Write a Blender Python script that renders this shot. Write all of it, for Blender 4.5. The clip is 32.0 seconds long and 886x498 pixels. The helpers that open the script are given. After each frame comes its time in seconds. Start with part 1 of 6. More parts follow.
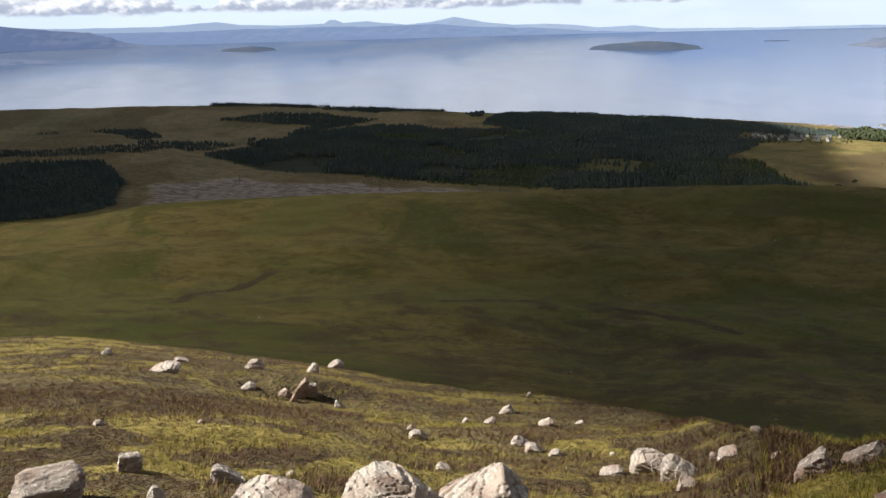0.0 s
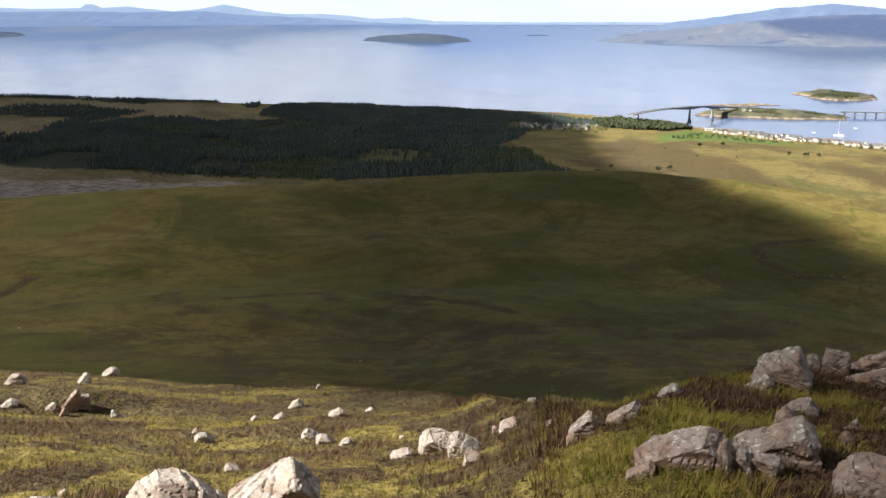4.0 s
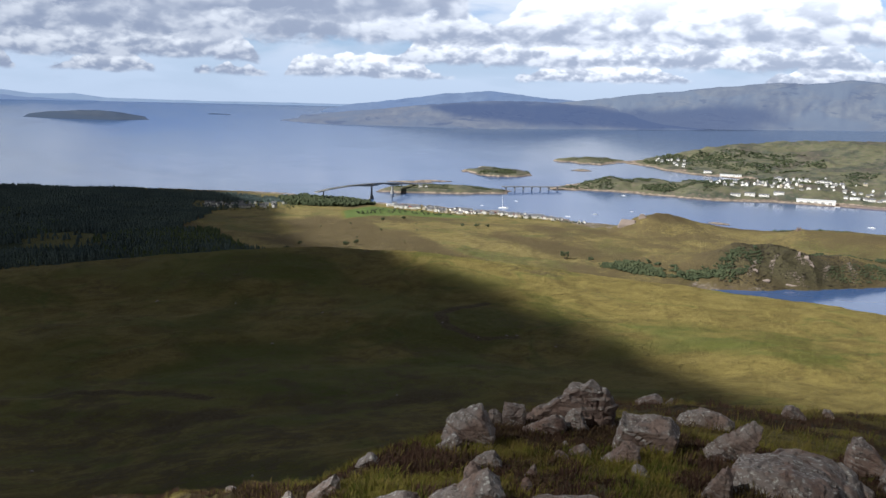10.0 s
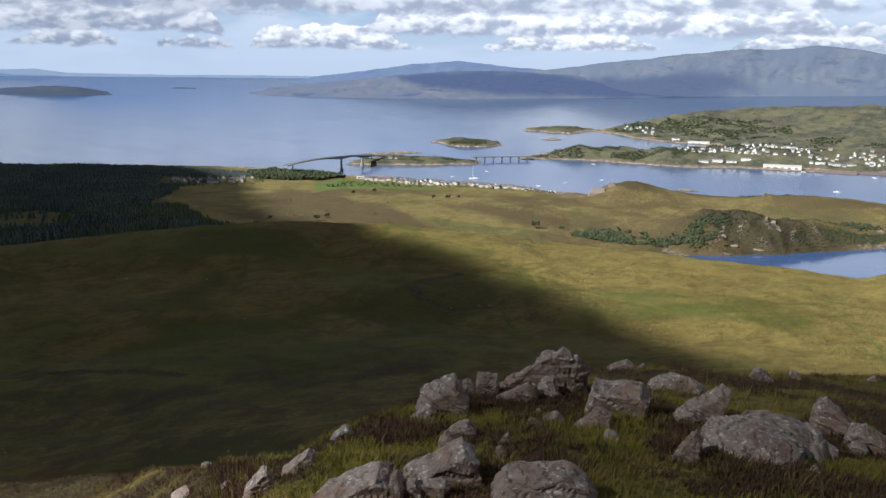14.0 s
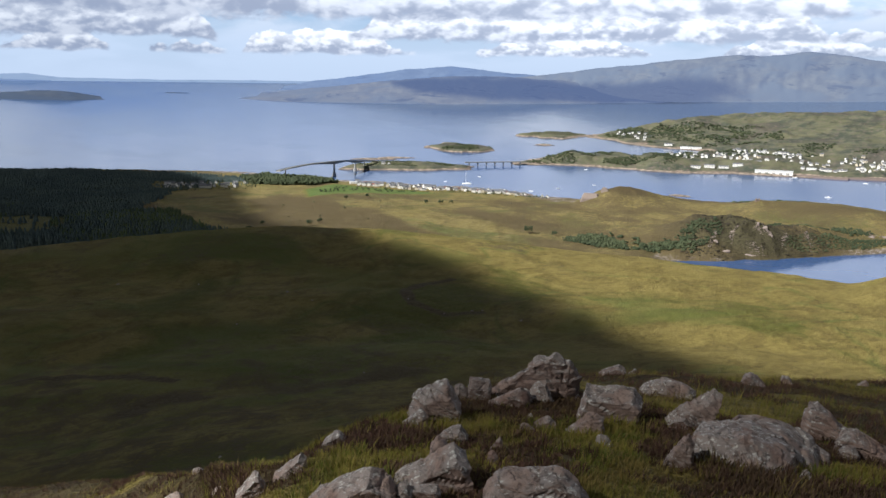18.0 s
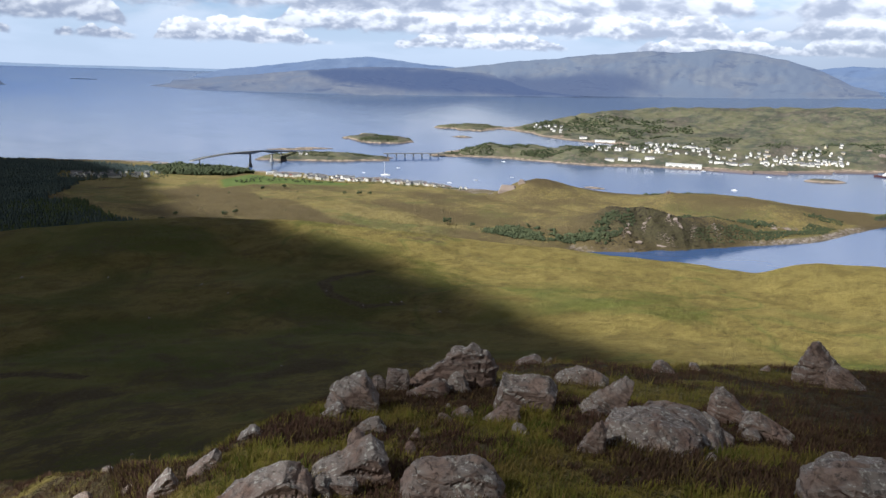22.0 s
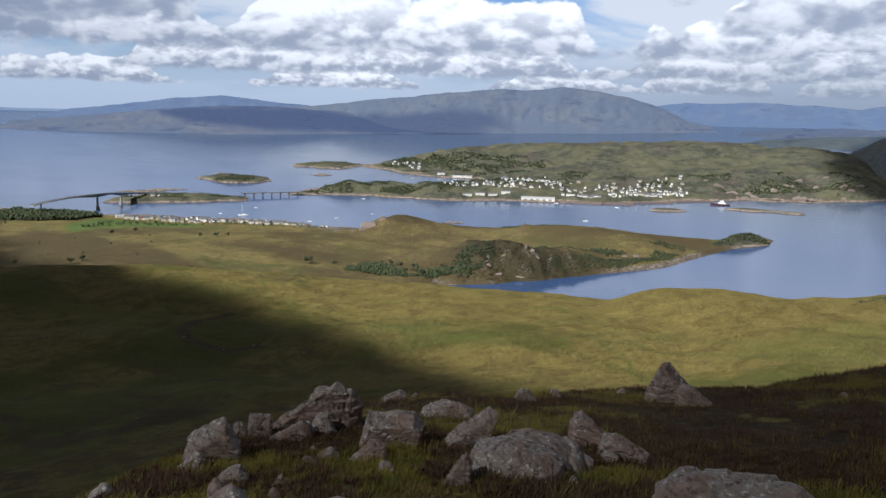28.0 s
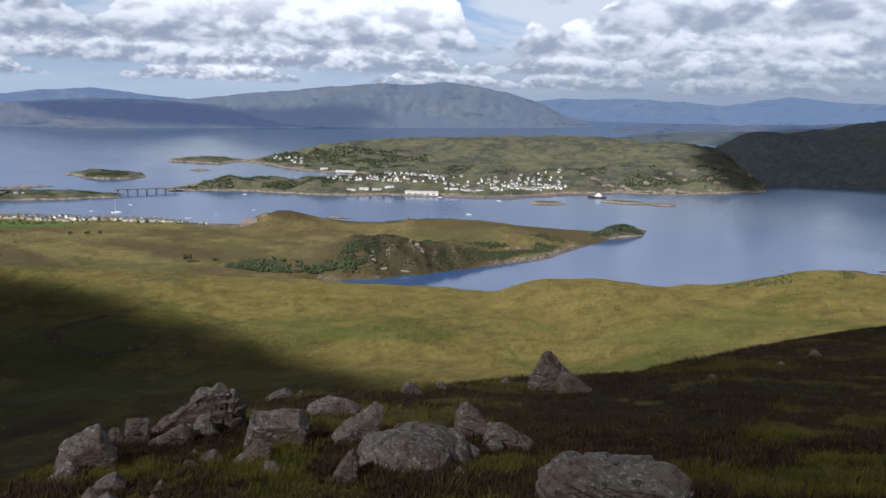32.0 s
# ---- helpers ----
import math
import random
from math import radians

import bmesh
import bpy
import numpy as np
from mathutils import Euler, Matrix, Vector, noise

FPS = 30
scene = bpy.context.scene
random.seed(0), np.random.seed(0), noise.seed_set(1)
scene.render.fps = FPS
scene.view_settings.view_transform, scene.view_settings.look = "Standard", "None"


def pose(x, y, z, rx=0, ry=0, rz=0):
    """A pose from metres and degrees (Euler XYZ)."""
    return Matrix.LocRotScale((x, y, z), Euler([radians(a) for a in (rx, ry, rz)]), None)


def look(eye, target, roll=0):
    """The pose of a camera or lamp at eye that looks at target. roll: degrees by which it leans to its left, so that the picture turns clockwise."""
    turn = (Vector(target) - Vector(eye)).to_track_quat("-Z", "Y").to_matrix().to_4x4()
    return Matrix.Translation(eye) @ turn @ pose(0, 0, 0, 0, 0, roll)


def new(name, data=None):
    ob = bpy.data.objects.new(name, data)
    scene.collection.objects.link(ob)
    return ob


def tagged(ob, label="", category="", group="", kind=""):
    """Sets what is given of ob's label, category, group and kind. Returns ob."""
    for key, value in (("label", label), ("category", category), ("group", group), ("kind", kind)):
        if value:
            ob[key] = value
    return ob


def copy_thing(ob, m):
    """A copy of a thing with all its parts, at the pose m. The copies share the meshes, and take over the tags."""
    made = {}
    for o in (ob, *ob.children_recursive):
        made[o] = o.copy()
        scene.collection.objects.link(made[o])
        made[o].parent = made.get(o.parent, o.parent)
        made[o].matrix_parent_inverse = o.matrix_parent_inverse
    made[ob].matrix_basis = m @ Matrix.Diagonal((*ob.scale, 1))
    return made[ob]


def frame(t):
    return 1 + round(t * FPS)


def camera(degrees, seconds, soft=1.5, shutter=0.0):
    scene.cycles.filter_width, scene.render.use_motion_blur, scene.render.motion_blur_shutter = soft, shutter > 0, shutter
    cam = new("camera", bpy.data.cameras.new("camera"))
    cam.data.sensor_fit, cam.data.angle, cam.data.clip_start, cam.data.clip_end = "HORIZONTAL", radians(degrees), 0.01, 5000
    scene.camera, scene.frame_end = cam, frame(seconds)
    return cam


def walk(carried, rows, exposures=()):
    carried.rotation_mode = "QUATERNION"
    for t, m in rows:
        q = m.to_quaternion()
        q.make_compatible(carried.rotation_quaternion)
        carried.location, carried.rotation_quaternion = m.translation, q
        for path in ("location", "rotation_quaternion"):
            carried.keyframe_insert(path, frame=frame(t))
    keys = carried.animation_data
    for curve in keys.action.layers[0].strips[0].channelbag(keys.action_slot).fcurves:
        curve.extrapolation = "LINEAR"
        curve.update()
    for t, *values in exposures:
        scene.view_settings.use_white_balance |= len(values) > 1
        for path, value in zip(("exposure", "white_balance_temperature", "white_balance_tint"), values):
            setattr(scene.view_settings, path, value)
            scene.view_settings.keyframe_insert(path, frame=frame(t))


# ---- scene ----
# ---- camera ----
cam = camera(55.11, 32.0)
PATH = [
    (0.0, -0.032, 0.038, 250, 75.44, 1.44, -0.37),
    (0.5, -0.029, 0.035, 250, 75.53, 1.21, -2.36),
    (1.0, -0.026, 0.031, 250, 75.33, 1.06, -2.97),
    (1.5, -0.023, 0.028, 250, 75.25, 1.25, -3.90),
    (2.0, -0.020, 0.024, 250, 75.07, 1.32, -5.22),
    (2.5, -0.018, 0.021, 250, 75.53, 1.31, -7.53),
    (3.0, -0.015, 0.017, 250, 75.70, 0.74, -9.32),
    (3.5, -0.012, 0.014, 250, 74.37, 0.27, -12.66),
    (5.5, 0.000, -0.000, 250, 77.08, -0.78, -19.44),
    (6.0, 0.002, -0.002, 250, 77.94, -1.11, -21.93),
    (6.5, 0.003, -0.004, 250, 78.74, -0.23, -23.06),
    (7.0, 0.005, -0.006, 250, 79.51, 0.04, -24.33),
    (7.5, 0.006, -0.008, 250, 79.76, -0.11, -25.99),
    (8.0, 0.008, -0.010, 250, 80.07, -0.08, -29.78),
    (8.5, 0.010, -0.011, 250, 80.20, -1.12, -32.59),
    (9.0, 0.011, -0.013, 250, 79.86, -1.09, -34.20),
    (9.5, 0.013, -0.015, 250, 80.03, -0.87, -34.75),
    (10.0, 0.014, -0.016, 250, 80.02, -1.28, -35.80),
    (10.5, 0.014, -0.017, 250, 79.73, -1.16, -35.97),
    (11.0, 0.015, -0.018, 250, 79.74, -0.90, -36.71),
    (11.5, 0.016, -0.019, 250, 79.41, -0.95, -37.70),
    (12.0, 0.017, -0.020, 250, 79.19, -0.99, -37.91),
    (12.5, 0.018, -0.021, 250, 78.96, -0.56, -38.10),
    (13.0, 0.018, -0.022, 250, 78.67, -0.53, -38.28),
    (13.5, 0.019, -0.023, 250, 78.32, -0.35, -38.08),
    (14.0, 0.020, -0.024, 250, 78.13, -0.53, -37.89),
    (14.5, 0.020, -0.024, 250, 78.12, -0.61, -37.86),
    (16.5, 0.023, -0.027, 250, 77.94, -0.50, -37.32),
    (17.0, 0.023, -0.028, 250, 78.14, -0.44, -37.53),
    (17.5, 0.024, -0.029, 250, 78.32, -0.49, -38.02),
    (18.0, 0.025, -0.029, 250, 78.48, -0.65, -38.36),
    (18.5, 0.025, -0.030, 250, 78.50, -0.83, -38.75),
    (19.0, 0.026, -0.031, 250, 78.70, -0.86, -39.20),
    (19.5, 0.027, -0.032, 250, 78.40, -1.17, -39.49),
    (20.0, 0.028, -0.034, 250, 78.31, -1.37, -39.91),
    (20.5, 0.029, -0.035, 250, 78.35, -1.62, -40.94),
    (21.0, 0.031, -0.036, 250, 78.20, -1.87, -41.83),
    (21.5, 0.032, -0.038, 250, 77.99, -1.73, -43.12),
    (22.0, 0.033, -0.039, 250, 78.01, -1.66, -43.74),
    (22.5, 0.034, -0.041, 250, 78.04, -1.58, -44.67),
    (23.0, 0.035, -0.042, 250, 78.27, -1.48, -45.34),
    (23.5, 0.037, -0.044, 250, 78.41, -1.62, -45.88),
    (24.0, 0.039, -0.046, 250, 78.65, -1.39, -46.49),
    (24.5, 0.041, -0.048, 250, 78.91, -1.13, -47.43),
    (25.0, 0.042, -0.050, 250, 79.22, -0.89, -48.22),
    (25.5, 0.044, -0.053, 250, 79.48, -0.99, -49.06),
    (27.5, 0.051, -0.061, 250, 80.64, -1.17, -52.69),
    (28.0, 0.053, -0.063, 250, 80.73, -1.32, -53.22),
    (28.5, 0.055, -0.065, 250, 80.51, -1.71, -55.18),
    (29.0, 0.056, -0.066, 250, 80.56, -1.73, -56.23),
    (29.5, 0.056, -0.067, 250, 80.53, -1.85, -57.25),
    (30.0, 0.057, -0.068, 250, 80.48, -1.81, -57.96),
    (30.5, 0.058, -0.069, 250, 80.49, -1.65, -58.35),
    (31.0, 0.059, -0.071, 250, 80.48, -1.65, -59.29),
    (31.5, 0.060, -0.072, 250, 80.45, -1.66, -60.22),
    (32.0, 0.061, -0.073, 250, 80.56, -1.63, -61.03),
]
walk(cam, [(t, pose(x, y, z, rx, ry, rz)) for t, x, y, z, rx, ry, rz in PATH],
     [(0, 1.10, 6600, 10), (1, 1.32, 6600, 10), (2, 1.44, 6600, 10), (3, 1.42, 6600, 10), (6, 1.05, 6400, 10), (8, 0.72, 6200, 10), (9, 0.64, 6000, 10), (13, 0.60, 5950, 10), (19, 0.72, 5950, 10), (23, 0.70, 5950, 10), (28, 0.30, 5850, 10), (32, 0.24, 5850, 10)])

# ---- world, sun, exposure ----
SUN_AZ, SUN_EL = -82.0, 38.0
to_sun = Vector((math.sin(radians(SUN_AZ)) * math.cos(radians(SUN_EL)), math.cos(radians(SUN_AZ)) * math.cos(radians(SUN_EL)), math.sin(radians(SUN_EL))))
sun = new("sun", bpy.data.lights.new("sun", "SUN"))
sun.data.energy, sun.data.angle, sun.data.color = 5.0, radians(0.53), (1.0, 0.93, 0.82)
sun.matrix_world = look(Vector((0, 0, 900)) + to_sun * 500, Vector((0, 0, 900)))


class Nodes:
    """Short names for making node trees."""

    def __init__(self, tree):
        self.t = tree
        tree.nodes.clear()

    def node(self, kind, **inputs):
        n = self.t.nodes.new("ShaderNode" + kind)
        for key, value in inputs.items():
            self.put(n, key, value)
        return n

    def put(self, n, key, value):
        socket = n.inputs[int(key[1:])] if key[0] == "i" and key[1:].isdigit() else n.inputs[key.replace("_", " ")]
        if isinstance(value, bpy.types.NodeSocket):
            self.t.links.new(value, socket)
        else:
            socket.default_value = value

    def math(self, op, a, b=0.0, c=0.0, clamp=False):
        n = self.node("Math", i0=a, i1=b, i2=c)
        n.operation, n.use_clamp = op, clamp
        return n.outputs[0]

    def vmath(self, op, a, b=(0, 0, 0)):
        n = self.node("VectorMath", i0=a, i1=b)
        n.operation = op
        return n.outputs[0]

    def noise(self, vec, scale, detail=4.0, rough=0.55, warp=0.0):
        n = self.node("TexNoise", Vector=vec, Scale=scale, Detail=detail, Roughness=rough, Distortion=warp)
        return n.outputs["Fac"]

    def smooth(self, value, lo, hi, out_lo=0.0, out_hi=1.0):
        n = self.t.nodes.new("ShaderNodeMapRange")
        n.interpolation_type = "SMOOTHSTEP"
        for k, v in zip(range(5), (value, lo, hi, out_lo, out_hi)):
            self.put(n, "i%d" % k, v)
        return n.outputs[0]

    def mix(self, fac, a, b, blend="MIX"):
        n = self.t.nodes.new("ShaderNodeMix")
        n.data_type, n.blend_type = "RGBA", blend
        for k, v in ((0, fac), (6, a), (7, b)):
            if isinstance(v, bpy.types.NodeSocket):
                self.t.links.new(v, n.inputs[k])
            else:
                n.inputs[k].default_value = v if k == 0 else (*v, 1.0)
        return n.outputs[2]

    def scaled(self, vec, s):
        n = self.node("Mapping", Vector=vec)
        n.inputs["Scale"].default_value = s
        return n.outputs[0]


def make_world():
    world = bpy.data.worlds.new("sky")
    world.use_nodes = True
    scene.world = world
    k = Nodes(world.node_tree)
    sky = k.node("TexSky")
    sky.sky_type, sky.sun_disc = "NISHITA", False
    sky.sun_elevation, sky.sun_rotation = radians(SUN_EL), radians(SUN_AZ)
    sky.altitude, sky.dust_density, sky.ozone_density = 250, 1.2, 1.5
    base = k.vmath("MULTIPLY", sky.outputs[0], (0.062, 0.085, 0.125))
    ray = k.node("TexCoord").outputs["Generated"]
    part = k.node("SeparateXYZ", Vector=ray)
    high = part.outputs[2]
    east = k.smooth(part.outputs[0], 0.15, 0.95)
    wisp = k.noise(k.scaled(ray, (1.0, 1.0, 2.4)), 26.0, 6.0, 0.6, 0.3)
    # thin high cloud with blue in its gaps
    veil = k.noise(k.scaled(ray, (1.0, 1.0, 4.0)), 4.2, 5.0, 0.55, 0.4)
    look_up = k.mix(k.smooth(veil, 0.46, 0.64, 1.0, 0.12), base, k.mix(east, (0.60, 0.66, 0.75), (0.86, 0.90, 0.96)))
    look_up = k.mix(k.smooth(high, 0.02, 0.10, 0.85, 0.0), look_up, (0.55, 0.65, 0.79))
    dim, bright = k.mix(east, (0.31, 0.355, 0.46), (0.45, 0.495, 0.60)), k.mix(east, (0.84, 0.86, 0.89), (1.36, 1.36, 1.36))

    def row(under, base_z, tall, mass_scale, head_scale, amount, seed):
        """One row of cumulus at the same height: a level base, heaped heads on it, bright where they face the sun."""
        q = k.vmath("ADD", k.scaled(ray, (1.0, 1.0, 1.7)), (seed * 3.1, seed * 1.7, seed * 0.37))
        q = k.vmath("ADD", q, k.vmath("MULTIPLY", k.node("TexNoise", Vector=q, Scale=head_scale * 0.8, Detail=4.0).outputs["Color"], (0.5 / head_scale, 0.5 / head_scale, 0.4 / head_scale)))
        mass = k.noise(k.vmath("ADD", k.scaled(ray, (1.0, 1.0, 0.15)), (seed * 5.3, seed * 2.9, seed)), mass_scale, 3.0, 0.5)

        def heads(v, detail):
            n = k.node("TexVoronoi", Vector=v, Scale=head_scale, Detail=detail, Roughness=0.5, Lacunarity=2.3)
            n.normalize = True
            return k.math("SUBTRACT", 1.0, n.outputs["Distance"])

        head = heads(q, 3.0)
        facing = k.smooth(k.math("SUBTRACT", head, heads(k.vmath("ADD", q, (-0.16 / head_scale, -0.05 / head_scale, 0.20 / head_scale)), 2.0)), -0.12, 0.12)
        much = k.smooth(mass, 0.5 - amount, 0.66 - amount)
        up = k.math("DIVIDE", k.math("SUBTRACT", high, base_z), tall)
        dens = k.math("SUBTRACT", k.math("ADD", k.math("MULTIPLY", much, 0.9), k.math("MULTIPLY", k.math("SUBTRACT", head, 0.62), 0.9)), up)
        ragged = k.math("ADD", up, k.math("MULTIPLY", k.math("SUBTRACT", wisp, 0.5), 0.5))
        cover = k.math("MULTIPLY", k.math("MULTIPLY", k.smooth(dens, 0.0, 0.09), k.smooth(ragged, -0.10, 0.06)), k.smooth(much, 0.03, 0.16))
        tone = k.math("ADD", k.math("MULTIPLY", k.smooth(up, -0.05, 0.85), 0.55), k.math("MULTIPLY", facing, 0.42))
        tone = k.math("ADD", tone, k.math("MULTIPLY", k.math("SUBTRACT", wisp, 0.5), 0.35))
        return k.mix(cover, under, k.mix(k.smooth(tone, 0.06, 0.86), dim, bright))

    sky_mix = look_up
    for base_z, tall, mass_scale, head_scale, amount, seed in ((0.135, 0.110, 3.0, 8.0, 0.12, 6.0), (0.024, 0.028, 7.0, 34.0, 0.10, 1.0), (0.040, 0.044, 5.0, 24.0, 0.15, 2.0), (0.064, 0.066, 4.2, 15.0, 0.14, 3.0), (0.092, 0.095, 3.4, 10.0, 0.11, 4.0)):
        sky_mix = row(sky_mix, base_z, tall, mass_scale, head_scale, amount, seed)
    # the broad underside overhead and the heavy bank behind: unseen, darkened to cut sky light
    sky_mix = k.mix(k.smooth(high, 0.22, 0.42, 0.0, 0.92), sky_mix, (0.100, 0.098, 0.100))
    sky_mix = k.mix(k.smooth(part.outputs[1], 0.0, -0.6, 0.0, 0.8), sky_mix, (0.07, 0.07, 0.07))
    rain = k.smooth(k.math("ADD", part.outputs[0], k.math("MULTIPLY", part.outputs[1], -0.1)), 0.72, 1.0)
    sky_mix = k.mix(k.math("MULTIPLY", rain, k.smooth(high, 0.085, 0.015, 0.0, 0.8)), sky_mix, (0.36, 0.41, 0.50))
    haze = k.smooth(high, -0.01, 0.030, 1.0, 0.0)
    sky_mix = k.mix(k.math("MULTIPLY", haze, 0.8), sky_mix, k.mix(rain, (0.54, 0.63, 0.76), (0.34, 0.40, 0.51)))
    sky_mix = k.mix(k.smooth(high, -0.12, -0.02, 1.0, 0.0), sky_mix, (0.19, 0.18, 0.14))
    bg = k.node("Background", Color=sky_mix, Strength=0.68)
    k.node("OutputWorld", Surface=bg.outputs[0])


make_world()
# ---- materials ----
def material(name, build):
    m = bpy.data.materials.new(name)
    m.use_nodes = True
    k = Nodes(m.node_tree)
    surface = build(k)
    k.node("OutputMaterial", Surface=surface)
    return m


def principled(k, color, rough=0.8, height=None, bump=0.3, dist=0.05, spec=0.3, **more):
    p = k.node("BsdfPrincipled", Roughness=rough)
    k.put(p, "Base Color", color if isinstance(color, bpy.types.NodeSocket) else (*color, 1.0))
    k.put(p, "Specular IOR Level", spec)
    for key, value in more.items():
        k.put(p, key, value)
    if height is not None:
        b = k.node("Bump", Strength=bump, Distance=dist, Height=height)
        k.put(p, "Normal", b.outputs[0])
    return p.outputs[0]


def moor(k):
    """Deer grass, bracken, heather and wet flushes; the covers felled, field and heath come from the plan."""
    place = k.node("TexCoord").outputs["Object"]
    cover = k.node("Attribute")
    cover.attribute_name = "cover"
    c = k.node("SeparateColor", Color=cover.outputs["Color"])
    wide = k.noise(place, 0.007, 5.0, 0.6, 0.6)
    mid = k.noise(k.scaled(place, (0.8, 1.2, 1.0)), 0.035, 8.0, 0.68, 0.8)
    clump = k.noise(k.scaled(place, (0.9, 1.15, 1.0)), 0.17, 8.0, 0.70, 0.4)
    small = k.noise(place, 0.6, 6.0, 0.68)
    tuft = k.noise(place, 3.0, 5.0, 0.68)
    run = k.noise(place, 0.0065, 2.5, 0.5, 0.5)
    grass = k.mix(k.smooth(mid, 0.36, 0.60), (0.190, 0.152, 0.044), (0.270, 0.218, 0.070))
    grass = k.mix(k.smooth(wide, 0.50, 0.62), grass, (0.120, 0.125, 0.028))
    grass = k.mix(k.math("MULTIPLY", k.smooth(mid, 0.50, 0.40), 0.25), grass, (0.135, 0.098, 0.042))
    grass = k.mix(k.math("MULTIPLY", k.smooth(clump, 0.48, 0.66), 0.38), grass, (0.075, 0.055, 0.024))
    grass = k.mix(k.math("MULTIPLY", k.smooth(clump, 0.48, 0.30), 0.5), grass, (0.262, 0.220, 0.078))
    grass = k.mix(k.math("MULTIPLY", k.smooth(small, 0.46, 0.68), 0.36), grass, (0.075, 0.058, 0.022))
    grass = k.mix(k.math("MULTIPLY", k.smooth(small, 0.46, 0.36), 0.45), grass, (0.22, 0.19, 0.06))
    grass = k.mix(k.math("MULTIPLY", k.smooth(tuft, 0.45, 0.65), 0.5), grass, (0.050, 0.042, 0.014))
    # burns and wet runnels, green along their banks
    off = k.math("ABSOLUTE", k.math("SUBTRACT", run, 0.5))
    grass = k.mix(k.math("MULTIPLY", k.smooth(off, 0.022, 0.005), k.math("MULTIPLY", k.smooth(mid, 0.4, 0.55), 0.4)), grass, (0.090, 0.125, 0.030))
    grass = k.mix(k.math("MULTIPLY", k.smooth(off, 0.004, 0.0015), k.math("MULTIPLY", k.smooth(clump, 0.42, 0.56), 0.35)), grass, (0.050, 0.038, 0.022))
    # bare ground; also laid thinly over the far moor in place of haze
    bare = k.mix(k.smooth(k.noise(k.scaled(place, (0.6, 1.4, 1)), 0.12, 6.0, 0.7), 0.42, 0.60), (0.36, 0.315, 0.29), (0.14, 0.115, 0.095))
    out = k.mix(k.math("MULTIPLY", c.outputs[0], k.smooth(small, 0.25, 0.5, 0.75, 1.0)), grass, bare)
    out = k.mix(c.outputs[1], out, k.mix(k.smooth(clump, 0.4, 0.6), (0.100, 0.122, 0.028), (0.15, 0.165, 0.048)))
    out = k.mix(k.smooth(c.outputs[1], 0.55, 0.95), out, k.mix(k.smooth(mid, 0.4, 0.6), (0.085, 0.135, 0.036), (0.130, 0.170, 0.055)))
    heath = k.mix(k.smooth(k.math("ADD", small, k.math("MULTIPLY", clump, 0.6)), 0.68, 0.92), (0.070, 0.050, 0.030), (0.128, 0.102, 0.052))
    heath = k.mix(k.math("MULTIPLY", k.smooth(tuft, 0.5, 0.64), 0.5), heath, (0.13, 0.115, 0.04))
    shaggy = k.math("ADD", c.outputs[2], k.math("MULTIPLY", k.math("ADD", k.math("SUBTRACT", clump, 0.5), k.math("SUBTRACT", small, 0.5)), 1.3))
    out = k.mix(k.smooth(shaggy, 0.28, 0.72), out, heath)
    out = k.mix(cover.outputs["Alpha"], out, (0.030, 0.040, 0.026))
    relief = k.math("ADD", k.math("ADD", k.math("MULTIPLY", clump, 3.0), small), k.math("MULTIPLY", tuft, 0.3))
    return principled(k, out, 0.95, relief, 1.0, 0.8, 0.1)


def shore_land(k):
    """Island and headland ground: bare rock at the tide line, rough grass, dark scrub in patches."""
    place = k.node("TexCoord").outputs["Object"]
    h = k.node("Attribute")
    h.attribute_name = "shore"
    n = k.noise(place, 0.02, 6.0, 0.65, 0.5)
    n2 = k.noise(place, 0.09, 5.0, 0.6)
    wide = k.noise(place, 0.005, 4.0, 0.6, 0.6)
    # the greens hold added blue, standing in for sea haze
    green = k.mix(k.smooth(n, 0.40, 0.60), (0.056, 0.066, 0.050), (0.112, 0.114, 0.076))
    green = k.mix(k.math("MULTIPLY", k.smooth(wide, 0.48, 0.60), 0.6), green, (0.140, 0.138, 0.078))
    green = k.mix(k.math("MULTIPLY", k.smooth(wide, 0.46, 0.36), 0.55), green, (0.085, 0.072, 0.064))
    green = k.mix(k.math("MULTIPLY", k.smooth(n2, 0.52, 0.64), 0.6), green, (0.165, 0.130, 0.115))
    fleck = k.noise(k.scaled(place, (1, 1, 2)), 0.045, 8.0, 0.72, 0.6)
    green = k.mix(k.smooth(fleck, 0.56, 0.66, 0.0, 0.8), green, (0.040, 0.048, 0.034))
    green = k.mix(k.smooth(fleck, 0.42, 0.34, 0.0, 0.55), green, (0.170, 0.140, 0.120))
    rock = k.mix(k.smooth(n2, 0.4, 0.62), (0.31, 0.25, 0.20), (0.15, 0.125, 0.10))
    edge = k.math("ADD", h.outputs["Fac"], k.math("MULTIPLY", k.math("SUBTRACT", n2, 0.5), 5.0))
    out = k.mix(k.smooth(edge, 2.8, 4.6), rock, green)
    out = k.mix(k.smooth(h.outputs["Fac"], 0.3, 0.9), (0.05, 0.045, 0.035), out)
    return principled(k, out, 0.95, n2, 0.8, 3.0, 0.1)


def hazy_wooded_slope(k):
    """A far hillside under close woodland, with paler rides and outcrops; haze is mixed into its blue-grey colours."""
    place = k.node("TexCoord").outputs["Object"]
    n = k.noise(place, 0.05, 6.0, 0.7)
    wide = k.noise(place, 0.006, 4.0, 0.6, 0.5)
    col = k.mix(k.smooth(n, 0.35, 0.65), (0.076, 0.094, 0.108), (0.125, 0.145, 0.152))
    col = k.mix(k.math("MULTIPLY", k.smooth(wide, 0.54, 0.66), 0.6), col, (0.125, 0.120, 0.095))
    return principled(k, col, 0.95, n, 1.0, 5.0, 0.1)


